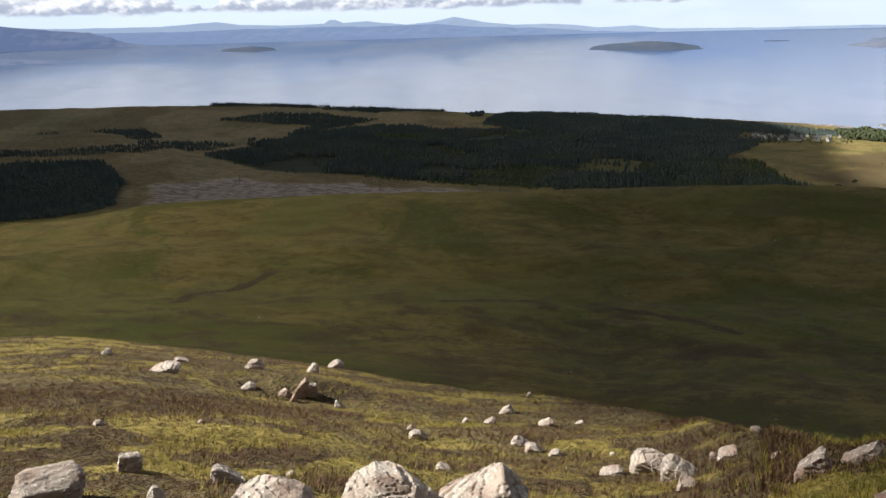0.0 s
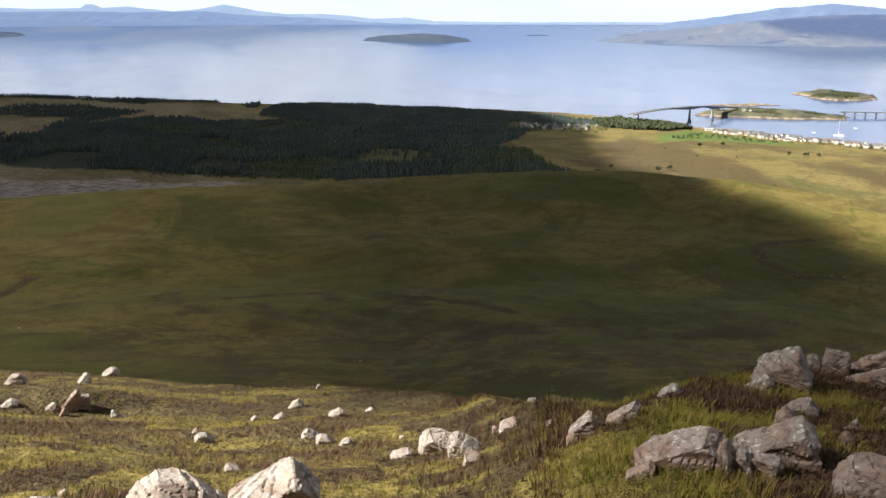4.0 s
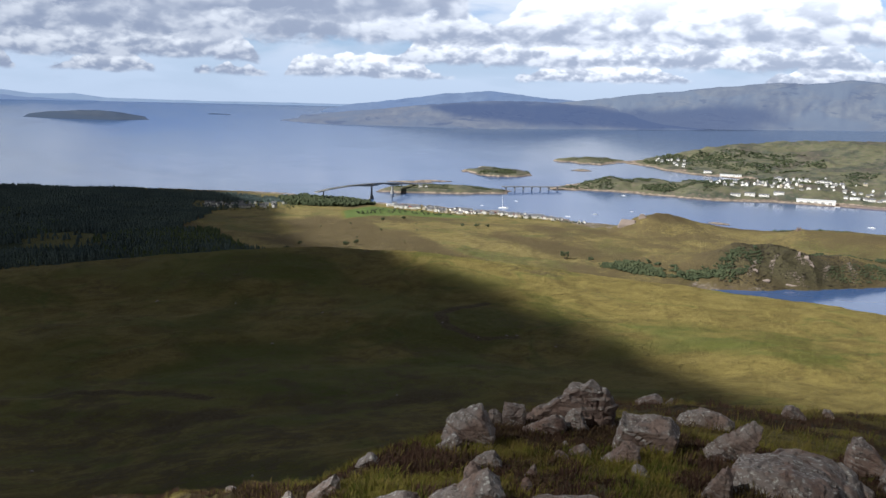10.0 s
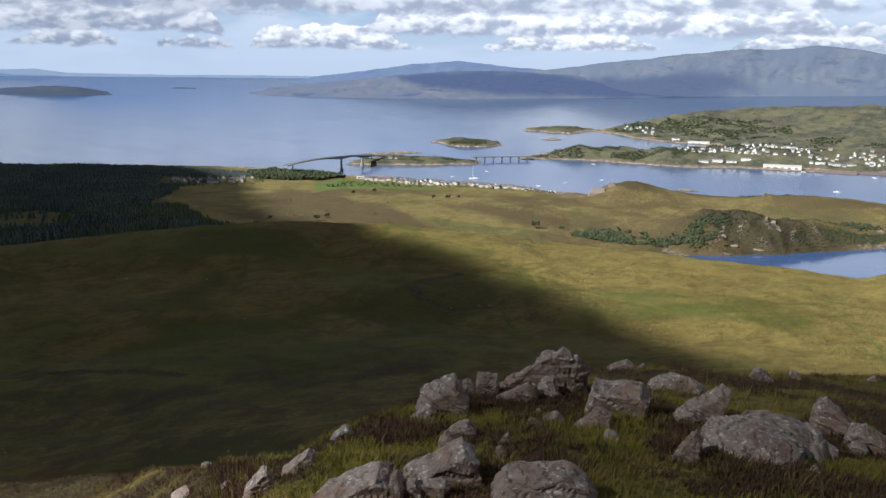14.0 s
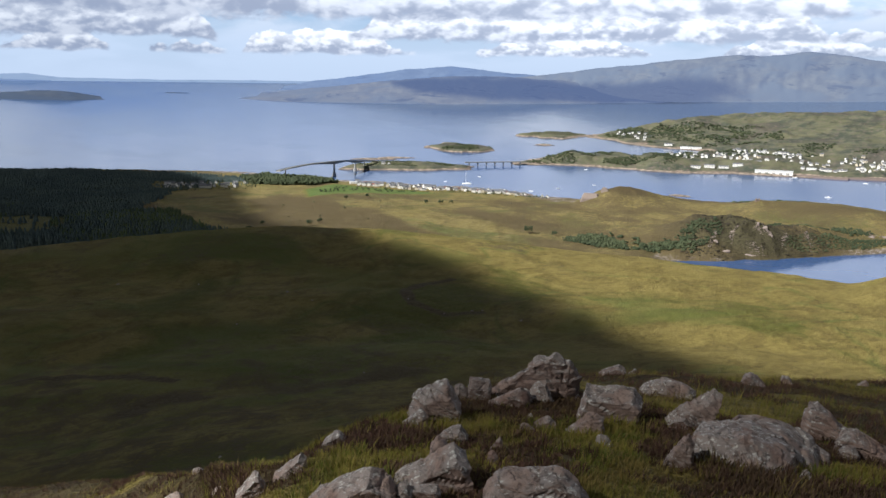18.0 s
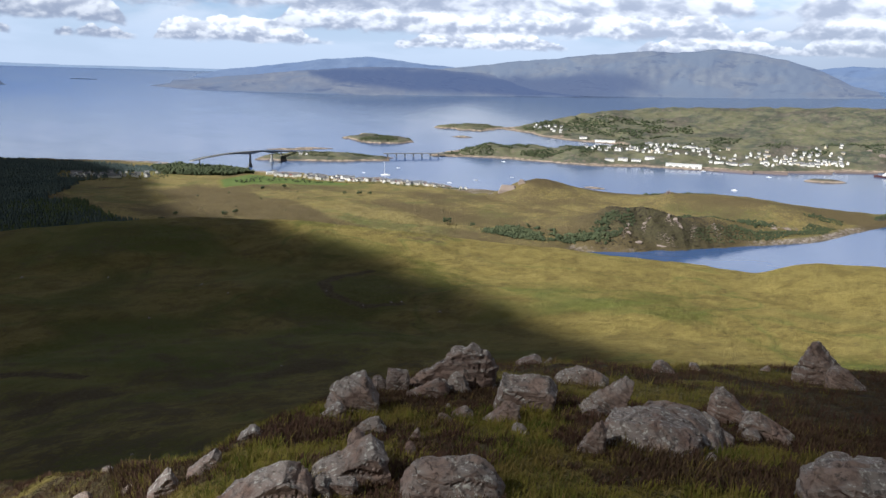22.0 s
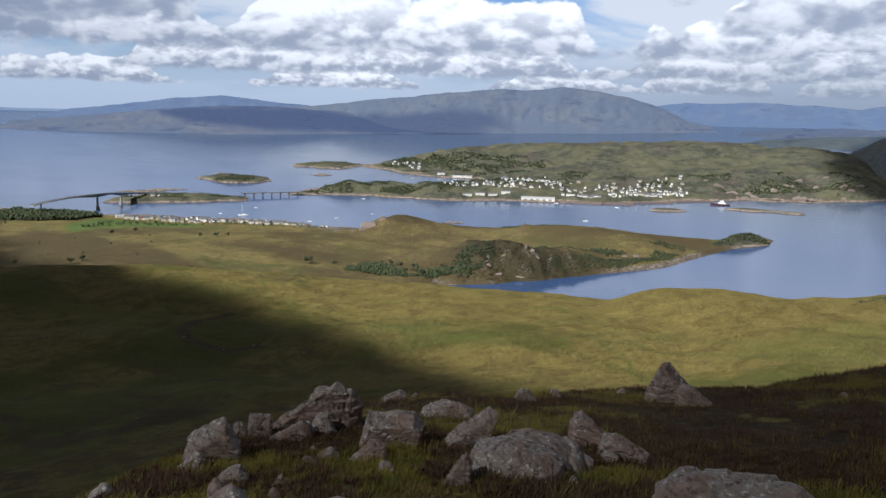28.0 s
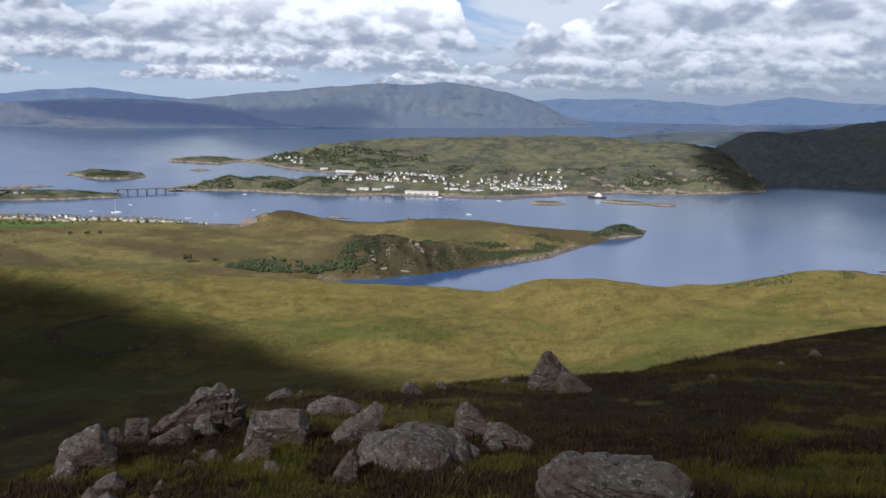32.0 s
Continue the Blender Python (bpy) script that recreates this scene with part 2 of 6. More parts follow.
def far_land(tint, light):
    """Distant hills seen through sea air: grass, heath and woods, with the haze added as even blue emission."""
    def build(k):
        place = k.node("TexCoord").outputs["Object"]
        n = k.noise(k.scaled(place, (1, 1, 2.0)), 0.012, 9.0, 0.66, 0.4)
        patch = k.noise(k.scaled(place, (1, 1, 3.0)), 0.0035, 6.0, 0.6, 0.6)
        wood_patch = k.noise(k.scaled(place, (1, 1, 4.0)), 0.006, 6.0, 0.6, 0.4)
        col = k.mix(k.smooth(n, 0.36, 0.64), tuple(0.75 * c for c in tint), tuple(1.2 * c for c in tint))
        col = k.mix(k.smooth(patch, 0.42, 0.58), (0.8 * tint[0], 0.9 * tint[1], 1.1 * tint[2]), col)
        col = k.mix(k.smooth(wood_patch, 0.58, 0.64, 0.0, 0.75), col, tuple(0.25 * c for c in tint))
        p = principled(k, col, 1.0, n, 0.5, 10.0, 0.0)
        haze_glow = k.node("Emission", Color=(*light, 1.0), Strength=1.0)
        add = k.node("AddShader", i0=p, i1=haze_glow.outputs[0])
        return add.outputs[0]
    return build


def sea_water(k):
    place = k.node("TexCoord").outputs["Object"]
    slick = k.noise(place, 0.0016, 5.0, 0.6, 1.0)
    ripple = k.noise(k.scaled(place, (1.0, 0.35, 1.0)), 0.012, 5.0, 0.6, 0.3)
    # paler westwards: the sheen of bright cloud put into the base colour
    west_sheen = k.smooth(k.node("SeparateXYZ", Vector=place).outputs[0], 1500.0, 200.0)
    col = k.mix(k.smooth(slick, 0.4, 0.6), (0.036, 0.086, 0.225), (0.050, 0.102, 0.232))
    col = k.mix(k.math("MULTIPLY", west_sheen, 0.8), col, k.mix(k.smooth(slick, 0.4, 0.62), (0.070, 0.105, 0.185), (0.112, 0.140, 0.200)))
    # paler eastwards: the reflected rain sky put into the base colour
    east_sheen = k.smooth(k.node("SeparateXYZ", Vector=place).outputs[0], 1500.0, 2600.0)
    col = k.mix(k.math("MULTIPLY", east_sheen, 0.7), col, (0.092, 0.125, 0.190))
    rough = k.smooth(k.math("ADD", slick, k.math("MULTIPLY", ripple, 0.5)), 0.60, 0.90, 0.13, 0.17)
    return principled(k, col, rough, None, spec=0.32, IOR=1.33)


def cloud_stuff(k):
    """Cloud: thin at its ragged edges, where the sun still comes through."""
    place = k.node("TexCoord").outputs["Object"]
    dense = k.node("Attribute")
    dense.attribute_name = "dense"
    n = k.noise(place, 0.01, 6.0, 0.6)
    body = principled(k, k.mix(n, (0.42, 0.42, 0.43), (0.55, 0.55, 0.55)), 1.0, n, 0.6, 10.0, 0.0)
    clear = k.node("BsdfTransparent")
    return k.node("MixShader", i0=dense.outputs["Fac"], i1=clear.outputs[0], i2=body).outputs[0]


MOOR = material("moor", moor)
SHORE = material("shore_land", shore_land)
WOODED = material("hazy_wooded_slope", lambda k: hazy_wooded_slope(k))
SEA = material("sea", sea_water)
CLOUD = material("cloud", cloud_stuff)
# the second colour of each is its haze, given off as emission
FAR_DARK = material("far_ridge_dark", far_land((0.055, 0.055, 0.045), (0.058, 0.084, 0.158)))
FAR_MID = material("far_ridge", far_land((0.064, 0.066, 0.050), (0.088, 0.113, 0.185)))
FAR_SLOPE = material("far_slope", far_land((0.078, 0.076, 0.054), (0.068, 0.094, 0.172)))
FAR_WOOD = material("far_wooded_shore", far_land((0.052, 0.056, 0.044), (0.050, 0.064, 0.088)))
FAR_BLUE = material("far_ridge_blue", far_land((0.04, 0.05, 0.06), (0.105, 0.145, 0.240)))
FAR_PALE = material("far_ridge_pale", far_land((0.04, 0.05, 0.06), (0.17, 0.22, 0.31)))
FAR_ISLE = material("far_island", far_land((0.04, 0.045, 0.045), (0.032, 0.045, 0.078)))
# ---- plan: bearings in degrees (0 ahead at the start, + to the right), ranges in metres, the eye at 250 m over the sea ----
EYE_Z = 250.0


def lattice(ix, iy, seed):
    h = (ix.astype(np.int64) * 374761393 + iy.astype(np.int64) * 668265263 + seed * 974634777) & 0x7FFFFFFF
    h = ((h ^ (h >> 13)) * 1274126177) & 0x7FFFFFFF
    return ((h ^ (h >> 16)) & 0xFFFF) / 65535.0


def vnoise(x, y, seed=0):
    ix, iy = np.floor(x), np.floor(y)
    fx, fy = x - ix, y - iy
    fx, fy = fx * fx * (3 - 2 * fx), fy * fy * (3 - 2 * fy)
    a, b = lattice(ix, iy, seed), lattice(ix + 1, iy, seed)
    c, d = lattice(ix, iy + 1, seed), lattice(ix + 1, iy + 1, seed)
    return (a + (b - a) * fx) * (1 - fy) + (c + (d - c) * fx) * fy - 0.5


def fbm(x, y, size, octaves=4, seed=0):
    total, amp = 0.0, 1.0
    for o in range(octaves):
        total = total + amp * vnoise(x / size + 17.3 * o, y / size - 9.1 * o, seed + o)
        size, amp = size * 0.5, amp * 0.5
    return total


def sstep(v, lo, hi):
    f = np.clip((v - lo) / (hi - lo), 0, 1)
    return f * f * (3 - 2 * f)


def sea_z(r):
    """The sea's height: level to 1800 m; from there it lifts, since all that lies beyond is drawn nearer than it is."""
    return 216.0 * (np.maximum(0.0, np.asarray(r, dtype=float) - 1800.0) / 3050.0) ** 2


def xy(az, r):
    a = np.radians(az)
    return np.sin(a) * r, np.cos(a) * r


def curve(az, table, soft=0.4):
    """Smooth interpolation through (bearing, value) pairs."""
    ks, vs = [p[0] for p in table], [p[1] for p in table]
    return sum(np.interp(az + k * soft, ks, vs) for k in (-2, -1, -0.5, 0, 0.5, 1, 2)) / 7


def inside(px, py, outline):
    """Signed distance to an outline of (bearing, range) corners, + inside."""
    pts = [xy(a, r) for a, r in outline]
    best, odd = np.full(np.shape(px), 1e9), np.zeros(np.shape(px), dtype=bool)
    for (x0, y0), (x1, y1) in zip(pts, pts[1:] + pts[:1]):
        dx, dy = x1 - x0, y1 - y0
        f = np.clip(((px - x0) * dx + (py - y0) * dy) / (dx * dx + dy * dy), 0, 1)
        best = np.minimum(best, np.hypot(px - x0 - f * dx, py - y0 - f * dy))
        odd ^= ((y0 > py) != (y1 > py)) & (px < dx * (py - y0) / (dy if abs(dy) > 1e-9 else 1e-9) + x0)
    return np.where(odd, best, -best)


# the shoulder on which the camera stands: how steeply it falls, and how far it reaches
FALL = [(-180, -0.30), (-120, -0.05), (-60, 0.20), (-26, 0.285), (-16, 0.335), (-10, 0.357), (-1, 0.392), (8, 0.40), (15, 0.395), (20, 0.35), (24, 0.29), (30, 0.235), (60, 0.23), (72, 0.228), (77, 0.2175), (81, 0.2035), (90, 0.184), (120, 0.08), (150, -0.1), (180, -0.30)]
REACH = [(-180, 150), (-60, 60), (-26, 45), (-10, 44), (0, 32), (8, 28), (15, 20), (20, 12), (26, 7.0), (30, 7.6), (36, 9), (45, 13), (55, 14), (60, 15), (67, 18), (72, 19), (80, 25), (90, 45), (120, 100), (180, 150)]
# the glen: steepness of the view at five ranges
GLEN_AZ = [-180, -120, -60, -30, -10, 10, 40, 70, 90, 120, 180]
GLEN = {100: [-.3, -.2, .24, .37, .47, .55, .50, .38, .24, .08, -.3], 200: [-.3, -.2, .235, .36, .44, .50, .455, .365, .255, .10, -.3], 350: [-.28, -.2, .22, .31, .37, .415, .385, .335, .25, .12, -.28],
        500: [-.25, -.18, .20, .27, .305, .335, .318, .31, .238, .13, -.25], 650: [-.2, -.15, .19, .228, .242, .255, .252, .26, .21, .14, -.2]}
# the whaleback beyond the glen, by the depression of its skyline
CREST = [(-180, -8), (-120, -6), (-60, 9), (-30, 12.0), (-24, 11.5), (-19.5, 10.5), (-8, 10.62), (5, 10.86), (16, 10.31), (24, 10.0), (28, 9.93), (35, 10.28), (43, 10.97), (47.4, 11.44), (54, 11.72), (61, 12.0), (65, 12.26), (66.4, 11.68), (68.4, 11.15), (71.6, 10.9), (76, 11.17), (80.6, 10.5), (85.6, 9.2), (90, 9.3), (120, 8), (180, -8)]
# the low ground beyond it: height at four ranges
LOW_AZ = [-180, -60, -30, -12, 2, 15, 25, 33, 39, 45, 52, 56, 70, 120, 180]
LOW = {1150: [250, 70, 55, 40, 27, 25, 28, 29, 21, 13, 8, -14, -14, 60, 250], 1500: [200, 70, 66, 46, 30, 25, 22, 24, 20, 17, 14, -14, -14, 30, 200], 1900: [80, 70, 76, 54, 29, 21, 12, 7, 1, -3, -8, -14, -14, -10, 80], 2250: [-10, 84, 97, 74, 35, 19, 3, -10, -11, -12, -12, -14, -14, -14, -10]}
PENINSULA = [(46, 1240), (50, 1226), (54, 1211), (56.4, 1226), (58.7, 1250), (61, 1280), (63.3, 1330), (65.6, 1376), (67.9, 1424), (69.4, 1506), (70.8, 1600), (71.9, 1665), (72.6, 1713), (73.8, 1790), (74.9, 1860), (74.2, 1885), (72.8, 1850), (71.2, 1800), (69.4, 1792), (66.4, 1830), (64, 1900), (61, 1890), (58.9, 1850), (57.5, 1813), (54.5, 1835), (53.6, 1880), (51, 1900), (48, 1840), (46, 1600)]
FIELD = [(29.2, 1640), (31, 1690), (33.5, 1730), (36.5, 1740), (38.5, 1790), (36.5, 1840), (33, 1890), (31, 1930), (29, 1800)]
FELLED = [(-19.5, 1060), (-12, 1090), (-2, 1110), (7, 1110), (8, 1150), (1, 1210), (-8, 1230), (-14, 1270), (-19, 1240)]


# open ground inside the woods: a green clearing, and the hillside village
GLADES = [[(9.0, 1330), (13.8, 1330), (14.4, 1420), (12.4, 1480), (9.6, 1450)], [(19.4, 1815), (22, 1795), (25.2, 1815), (25.8, 1965), (19.6, 1965)]]
GULLIES = [[(39.2, 690), (37.3, 668), (35.8, 640), (36.4, 600), (38.6, 575), (41.2, 585)], [(-18.5, 470), (-17, 500), (-15, 515), (-12, 560)], [(20, 430), (14, 470), (6, 500), (0, 470)]]
WOODS = [[(-34, 1010), (-24, 1030), (-21.3, 1120), (-20.4, 1300), (-22, 1460), (-34, 1500)], [(-15.5, 1500), (-12, 1330), (-6, 1300), (-1, 1250), (4, 1225), (9, 1200), (14, 1200), (19, 1205), (24.2, 1240), (22.5, 1290), (20.3, 1400), (18.5, 1540), (19, 1740), (25.2, 1900), (26, 2040), (22, 2130), (15, 2220), (8, 2280), (4, 2230), (4, 1900), (-4, 1930), (-9, 1800)]]


def bump(px, py, az, r, height, across, along):
    """A rounded hill, by its bearing and range."""
    a = radians(az)
    u, v = px * math.cos(a) - py * math.sin(a), px * math.sin(a) + py * math.cos(a) - r
    return height * np.exp(-(u / across) ** 2 - (v / along) ** 2)


def ground_z(az, r):
    px, py = xy(az, r)
    fall, reach = curve(az, FALL, 2.0), curve(az, REACH, 1.6)
    near = 1.62 / np.maximum(r, 0.0001) + fall
    edge = 1.62 / reach + fall
    steps = [(np.log(reach), edge)]
    for ring in sorted(GLEN):
        steps.append((np.full_like(az, math.log(ring)), np.interp(az, GLEN_AZ, GLEN[ring])))
    crest = np.tan(np.radians(curve(az, CREST)))
    steps.append((np.full_like(az, math.log(850.0)), crest))
    # between the rings the steepness of the view runs smoothly
    steep, lr = near.copy(), np.log(np.maximum(r, 0.01))
    for (a0, t0), (a1, t1) in zip(steps, steps[1:]):
        f = (lr - a0) / np.maximum(a1 - a0, 1e-6)
        g = f * f * (3 - 2 * f) * 0.45 + f * 0.55
        steep = np.where((f >= 0) & (f < 1), t0 + (t1 - t0) * g, steep)
    z = EYE_Z - r * steep
    # beyond the crest
    crest_z = EYE_Z - 850.0 * crest
    rings = sorted(LOW)
    zs = [np.interp(az, LOW_AZ, LOW[k]) for k in rings]
    f = np.clip((r - 850) / 300.0, 0, 1)
    beyond = crest_z + (zs[0] - crest_z) * (f * f * (3 - 2 * f) * 0.6 + 0.4 * (1 - (1 - f) ** 2))
    for k in range(len(rings) - 1):
        f = np.clip((r - rings[k]) / (rings[k + 1] - rings[k]), 0, 1)
        beyond = np.where(r >= rings[k], zs[k] + (zs[k + 1] - zs[k]) * f, beyond)
    beyond = np.where(r > 2250, zs[-1] - (r - 2250) * np.interp(az, [-60, -30, 20, 40], [0.55, 0.55, 0.25, 0.2]), beyond)
    z = np.where(r >= 850, beyond, z)
    # the peninsula with its knolls
    d = inside(px, py, PENINSULA) + 7 * fbm(px, py, 60, 4, 5)
    land = np.where(d > 0, 1.0 + 4.5 * sstep(d, 0, 16) + 10 * sstep(d, 0, 130), np.maximum(-14, d * 0.5))
    land = land + sstep(d, -5, 45) * (bump(px, py, 58.0, 1340, 25, 100, 58) + bump(px, py, 58.0, 1285, 9, 70, 26) + bump(px, py, 56.6, 1252, 9, 46, 16) + bump(px, py, 55.6, 1340, 10, 50, 60) + bump(px, py, 62.0, 1400, 13, 45, 60) + bump(px, py, 51.4, 1690, 17, 75, 100) + bump(px, py, 49.0, 1650, 17, 55, 70) + bump(px, py, 50.5, 1690, 8, 36, 50)
            + bump(px, py, 59.0, 1640, 6, 16, 40) + bump(px, py, 59.4, 1640, 8, 60, 60) + bump(px, py, 62.5, 1660, 15, 100, 80) + bump(px, py, 66.2, 1600, 5, 60, 80))
    pen = (r > 1050) & (az > 44) & (az < 78)
    z = np.where(pen, np.maximum(z, land), z)
    # hummocks, larger with distance
    rough = np.clip(r * 0.012, 0.0, 0.16)
    z = z + rough * fbm(px, py, 3.0, 3, 1) * sstep(-r, -60, -20)
    z = z + np.clip(r * 0.012, 0.0, 2.2) * fbm(px, py, 26.0, 4, 2)
    z = z + np.clip((r - 60) * 0.012, 0, 6.0) * fbm(px, py, 150.0, 4, 3) * (1 - 0.75 * np.exp(-((r - 850) / 90) ** 2)) * np.where(r > 1000, 0.55, 1) * np.where(r > 2000, 0.3, 1)
    z = z + np.clip((r - 30) * 0.006, 0, 0.9) * fbm(px, py, 13.0, 3, 6) * sstep(-r, -800, -500)
    z = z + bump(px, py, -11, 21.2, 0.42, 2.4, 1.2) - bump(px, py, -10.6, 19.0, 0.22, 1.6, 0.7)
    # the rocky face of the front knoll
    crag = bump(px, py, 58.4, 1310, 1.0, 110, 80)
    z = z + np.where(pen, crag * 13 * fbm(px, py, 26.0, 4, 8) + bump(px, py, 50.0, 1670, 9, 70, 70) * (fbm(px, py, 40.0, 4, 18) + 0.1), 0)
    return z


def mesh_object(name, verts, faces, mat, attrs=(), smooth=True):
    me = bpy.data.meshes.new(name)
    verts, faces = np.asarray(verts, dtype=np.float32), np.asarray(faces, dtype=np.int32)
    me.vertices.add(len(verts))
    me.vertices.foreach_set("co", verts.ravel())
    n = faces.shape[1]
    me.loops.add(faces.size)
    me.loops.foreach_set("vertex_index", faces.ravel())
    me.polygons.add(len(faces))
    me.polygons.foreach_set("loop_start", np.arange(0, faces.size, n, dtype=np.int32))
    me.polygons.foreach_set("use_smooth", np.full(len(faces), smooth))
    me.update(calc_edges=True)
    for key, kind, values in attrs:
        layer = me.attributes.new(key, kind, "POINT")
        layer.data.foreach_set("color" if kind == "FLOAT_COLOR" else "value", np.asarray(values, dtype=np.float32).ravel())
    me.materials.append(mat)
    return new(name, me)


def grid_faces(rows, cols, wrap=False):
    i, j = np.meshgrid(np.arange(rows - 1), np.arange(cols if wrap else cols - 1), indexing="ij")
    j2 = (j + 1) % cols
    return np.stack([i * cols + j, i * cols + j2, (i + 1) * cols + j2, (i + 1) * cols + j], -1).reshape(-1, 4)


def make_ground():
    az = np.concatenate([np.arange(-180, -40, 2.5), np.arange(-40, 100, 0.18), np.arange(100, 180, 2.5)])
    rr = np.concatenate([np.concatenate([[0.001, 0.25], np.geomspace(0.5, 120, 175)]), np.arange(123, 860, 4.4), np.arange(866, 1150, 12.0), np.arange(1150, 1960, 6.5), np.arange(1960, 2500, 14.0)])
    A, R = np.meshgrid(az, rr)
    Z = ground_z(A, R)
    X, Y = xy(A, R)
    field = sstep(inside(X, Y, FIELD), -6, 14)
    felled = sstep(inside(X, Y, FELLED) + 30 * fbm(X, Y, 60, 3, 14), -8, 14)
    shade = fbm(X, Y, 190, 5, 21)
    green = np.maximum(field, 0.45 * sstep(fbm(X, Y, 120, 4, 31) + 0.35 * bump(X, Y, 14, 480, 1, 230, 150), 0.18, 0.42) * (R < 900))
    heath = np.where(R < 130, 0.85 * sstep(fbm(X, Y, 1.1, 4, 41) + 0.2 * sstep(A, 58, 70), -0.08, 0.09), 0.45 * sstep(shade, 0.15, 0.5) + 0.4 * sstep(fbm(X, Y * 1.6, 60, 4, 24), 0.15, 0.4))
    heath = np.where((R > 1000) & (A > 44), np.maximum(heath * 0.4, 0.50 + 0.30 * fbm(X, Y, 50, 4, 46) + np.minimum(0.6, 1.5 * bump(X, Y, 58.4, 1310, 1.0, 100, 62)) + 0.6 * bump(X, Y, 50.6, 1680, 1.0, 45, 40)), heath)
    crag = np.where((R > 1000) & (A > 44), np.maximum(sstep(bump(X, Y, 58.4, 1290, 1, 100, 60) * (0.75 + 1.1 * fbm(X, Y, 16, 4, 51)), 0.80, 1.0), 0), 0)
    tide = np.where((R > 1000) & (A > 44), sstep(-np.abs(Z - 2.4), -3.6, -2.2), sstep(-np.abs(Z - sea_z(R) - 1.0), -2.0, -1.0) * (R > 1700) * (A > 23))
    # heath thickened in the glen, partly to deepen its cloud shade by colour
    heath = np.where((R > 35) & (R < 560), np.maximum(heath, np.clip(bump(X, Y, 6, 250, 0.5, 260, 210) * (0.75 + 1.1 * fbm(X, Y, 34, 4, 27)), 0, 0.9)), heath)
    bowl = sstep(R, 30, 60) * sstep(-R, -700, -450) * sstep(-A, -54, -40)
    heath = np.maximum(heath, bowl * np.clip(0.30 + 0.8 * fbm(X, Y, 15, 5, 29), 0, 0.62))
    green = np.maximum(green, bowl * 0.62 * sstep(fbm(X, Y * 0.7, 70, 5, 33), -0.02, 0.24))
    heath = np.where((R < 90) & (A < 24), np.maximum(heath, 0.75 * sstep(fbm(X, Y, 5.0, 5, 43), -0.30, 0.40)), heath)
    heath = np.maximum(heath, np.minimum(1, 1.6 * bump(X, Y, -11, 20.6, 1.0, 2.6, 1.5)))
    wooded = np.zeros_like(A)
    for w in WOODS:
        wooded = np.maximum(wooded, sstep(inside(X, Y, w), -8, 12))
    for k, g in enumerate(GLADES):
        open_ground = sstep(inside(X, Y, g) + 14 * fbm(X, Y, 40, 3, 34), -4, 10)
        wooded = wooded * (1 - open_ground * (0.4 if k == 0 else 1.0))
        green = np.maximum(green, open_ground * (0.35 if k == 0 else 0.3))
    heath = np.where((R > 1050) & (wooded < 0.5), np.maximum(heath, 0.32 + 0.30 * sstep(-A, -12, 2) + 0.42 * sstep(fbm(X, Y * 0.6, 120, 5, 44), -0.20, 0.30)), heath)
    heath = heath * np.where((R > 60) & (R < 1000), np.interp(A, [38, 58], [1.0, 0.35]), 1.0)
    heath = np.where((R > 1050) & (A < 22), heath * np.interp(A, [2, 20], [0.55, 1.0]), heath)
    heath = heath * (1 - field) * (1 - felled)
    for line in GULLIES:
        pts = [(a, r) for a, r in line]
        heath = np.maximum(heath, sstep(inside(X, Y, pts + [(a + 0.05, r + 2) for a, r in pts[::-1]]) + 3 * fbm(X, Y, 12, 3, 9), -7, -1) * 0.95)
    # distance haze put into the ground colour: greyer beyond 1000 m, most to the west
    greyed = (0.10 + 0.26 * sstep(-A, -8, 3)) * sstep(R, 1000, 1150) * (1 - field)
    cover = np.stack([np.maximum(np.maximum(np.maximum(felled, tide), crag * 0.8), greyed), green * (1 - tide), heath, np.maximum(wooded, np.minimum(0.5, 0.8 * bump(X, Y, 58.2, 1310, 1.0, 85, 55)) * (R > 1000))], -1)
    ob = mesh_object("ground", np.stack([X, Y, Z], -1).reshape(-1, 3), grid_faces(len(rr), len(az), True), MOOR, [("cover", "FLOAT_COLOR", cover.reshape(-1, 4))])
    return tagged(ob, "rough moorland hillside of yellow deer grass and brown heather", "hillside", kind="structure")


def make_sea():
    az = np.concatenate([np.arange(-180, -40, 3.0), np.arange(-40, 100, 0.5), np.arange(100, 180, 3.0)])
    rr = np.concatenate([np.array([850.0, 1300, 1800]), np.arange(1830, 4851, 30.0)])
    A, R = np.meshgrid(az, rr)
    X, Y = xy(A, R)
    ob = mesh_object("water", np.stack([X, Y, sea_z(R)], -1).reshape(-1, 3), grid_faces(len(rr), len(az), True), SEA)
    return tagged(ob, "calm blue-grey sea sound between islands and headlands", "sea", kind="structure")


ground = make_ground()
water = make_sea()


SURFACES = {0: ground_z}


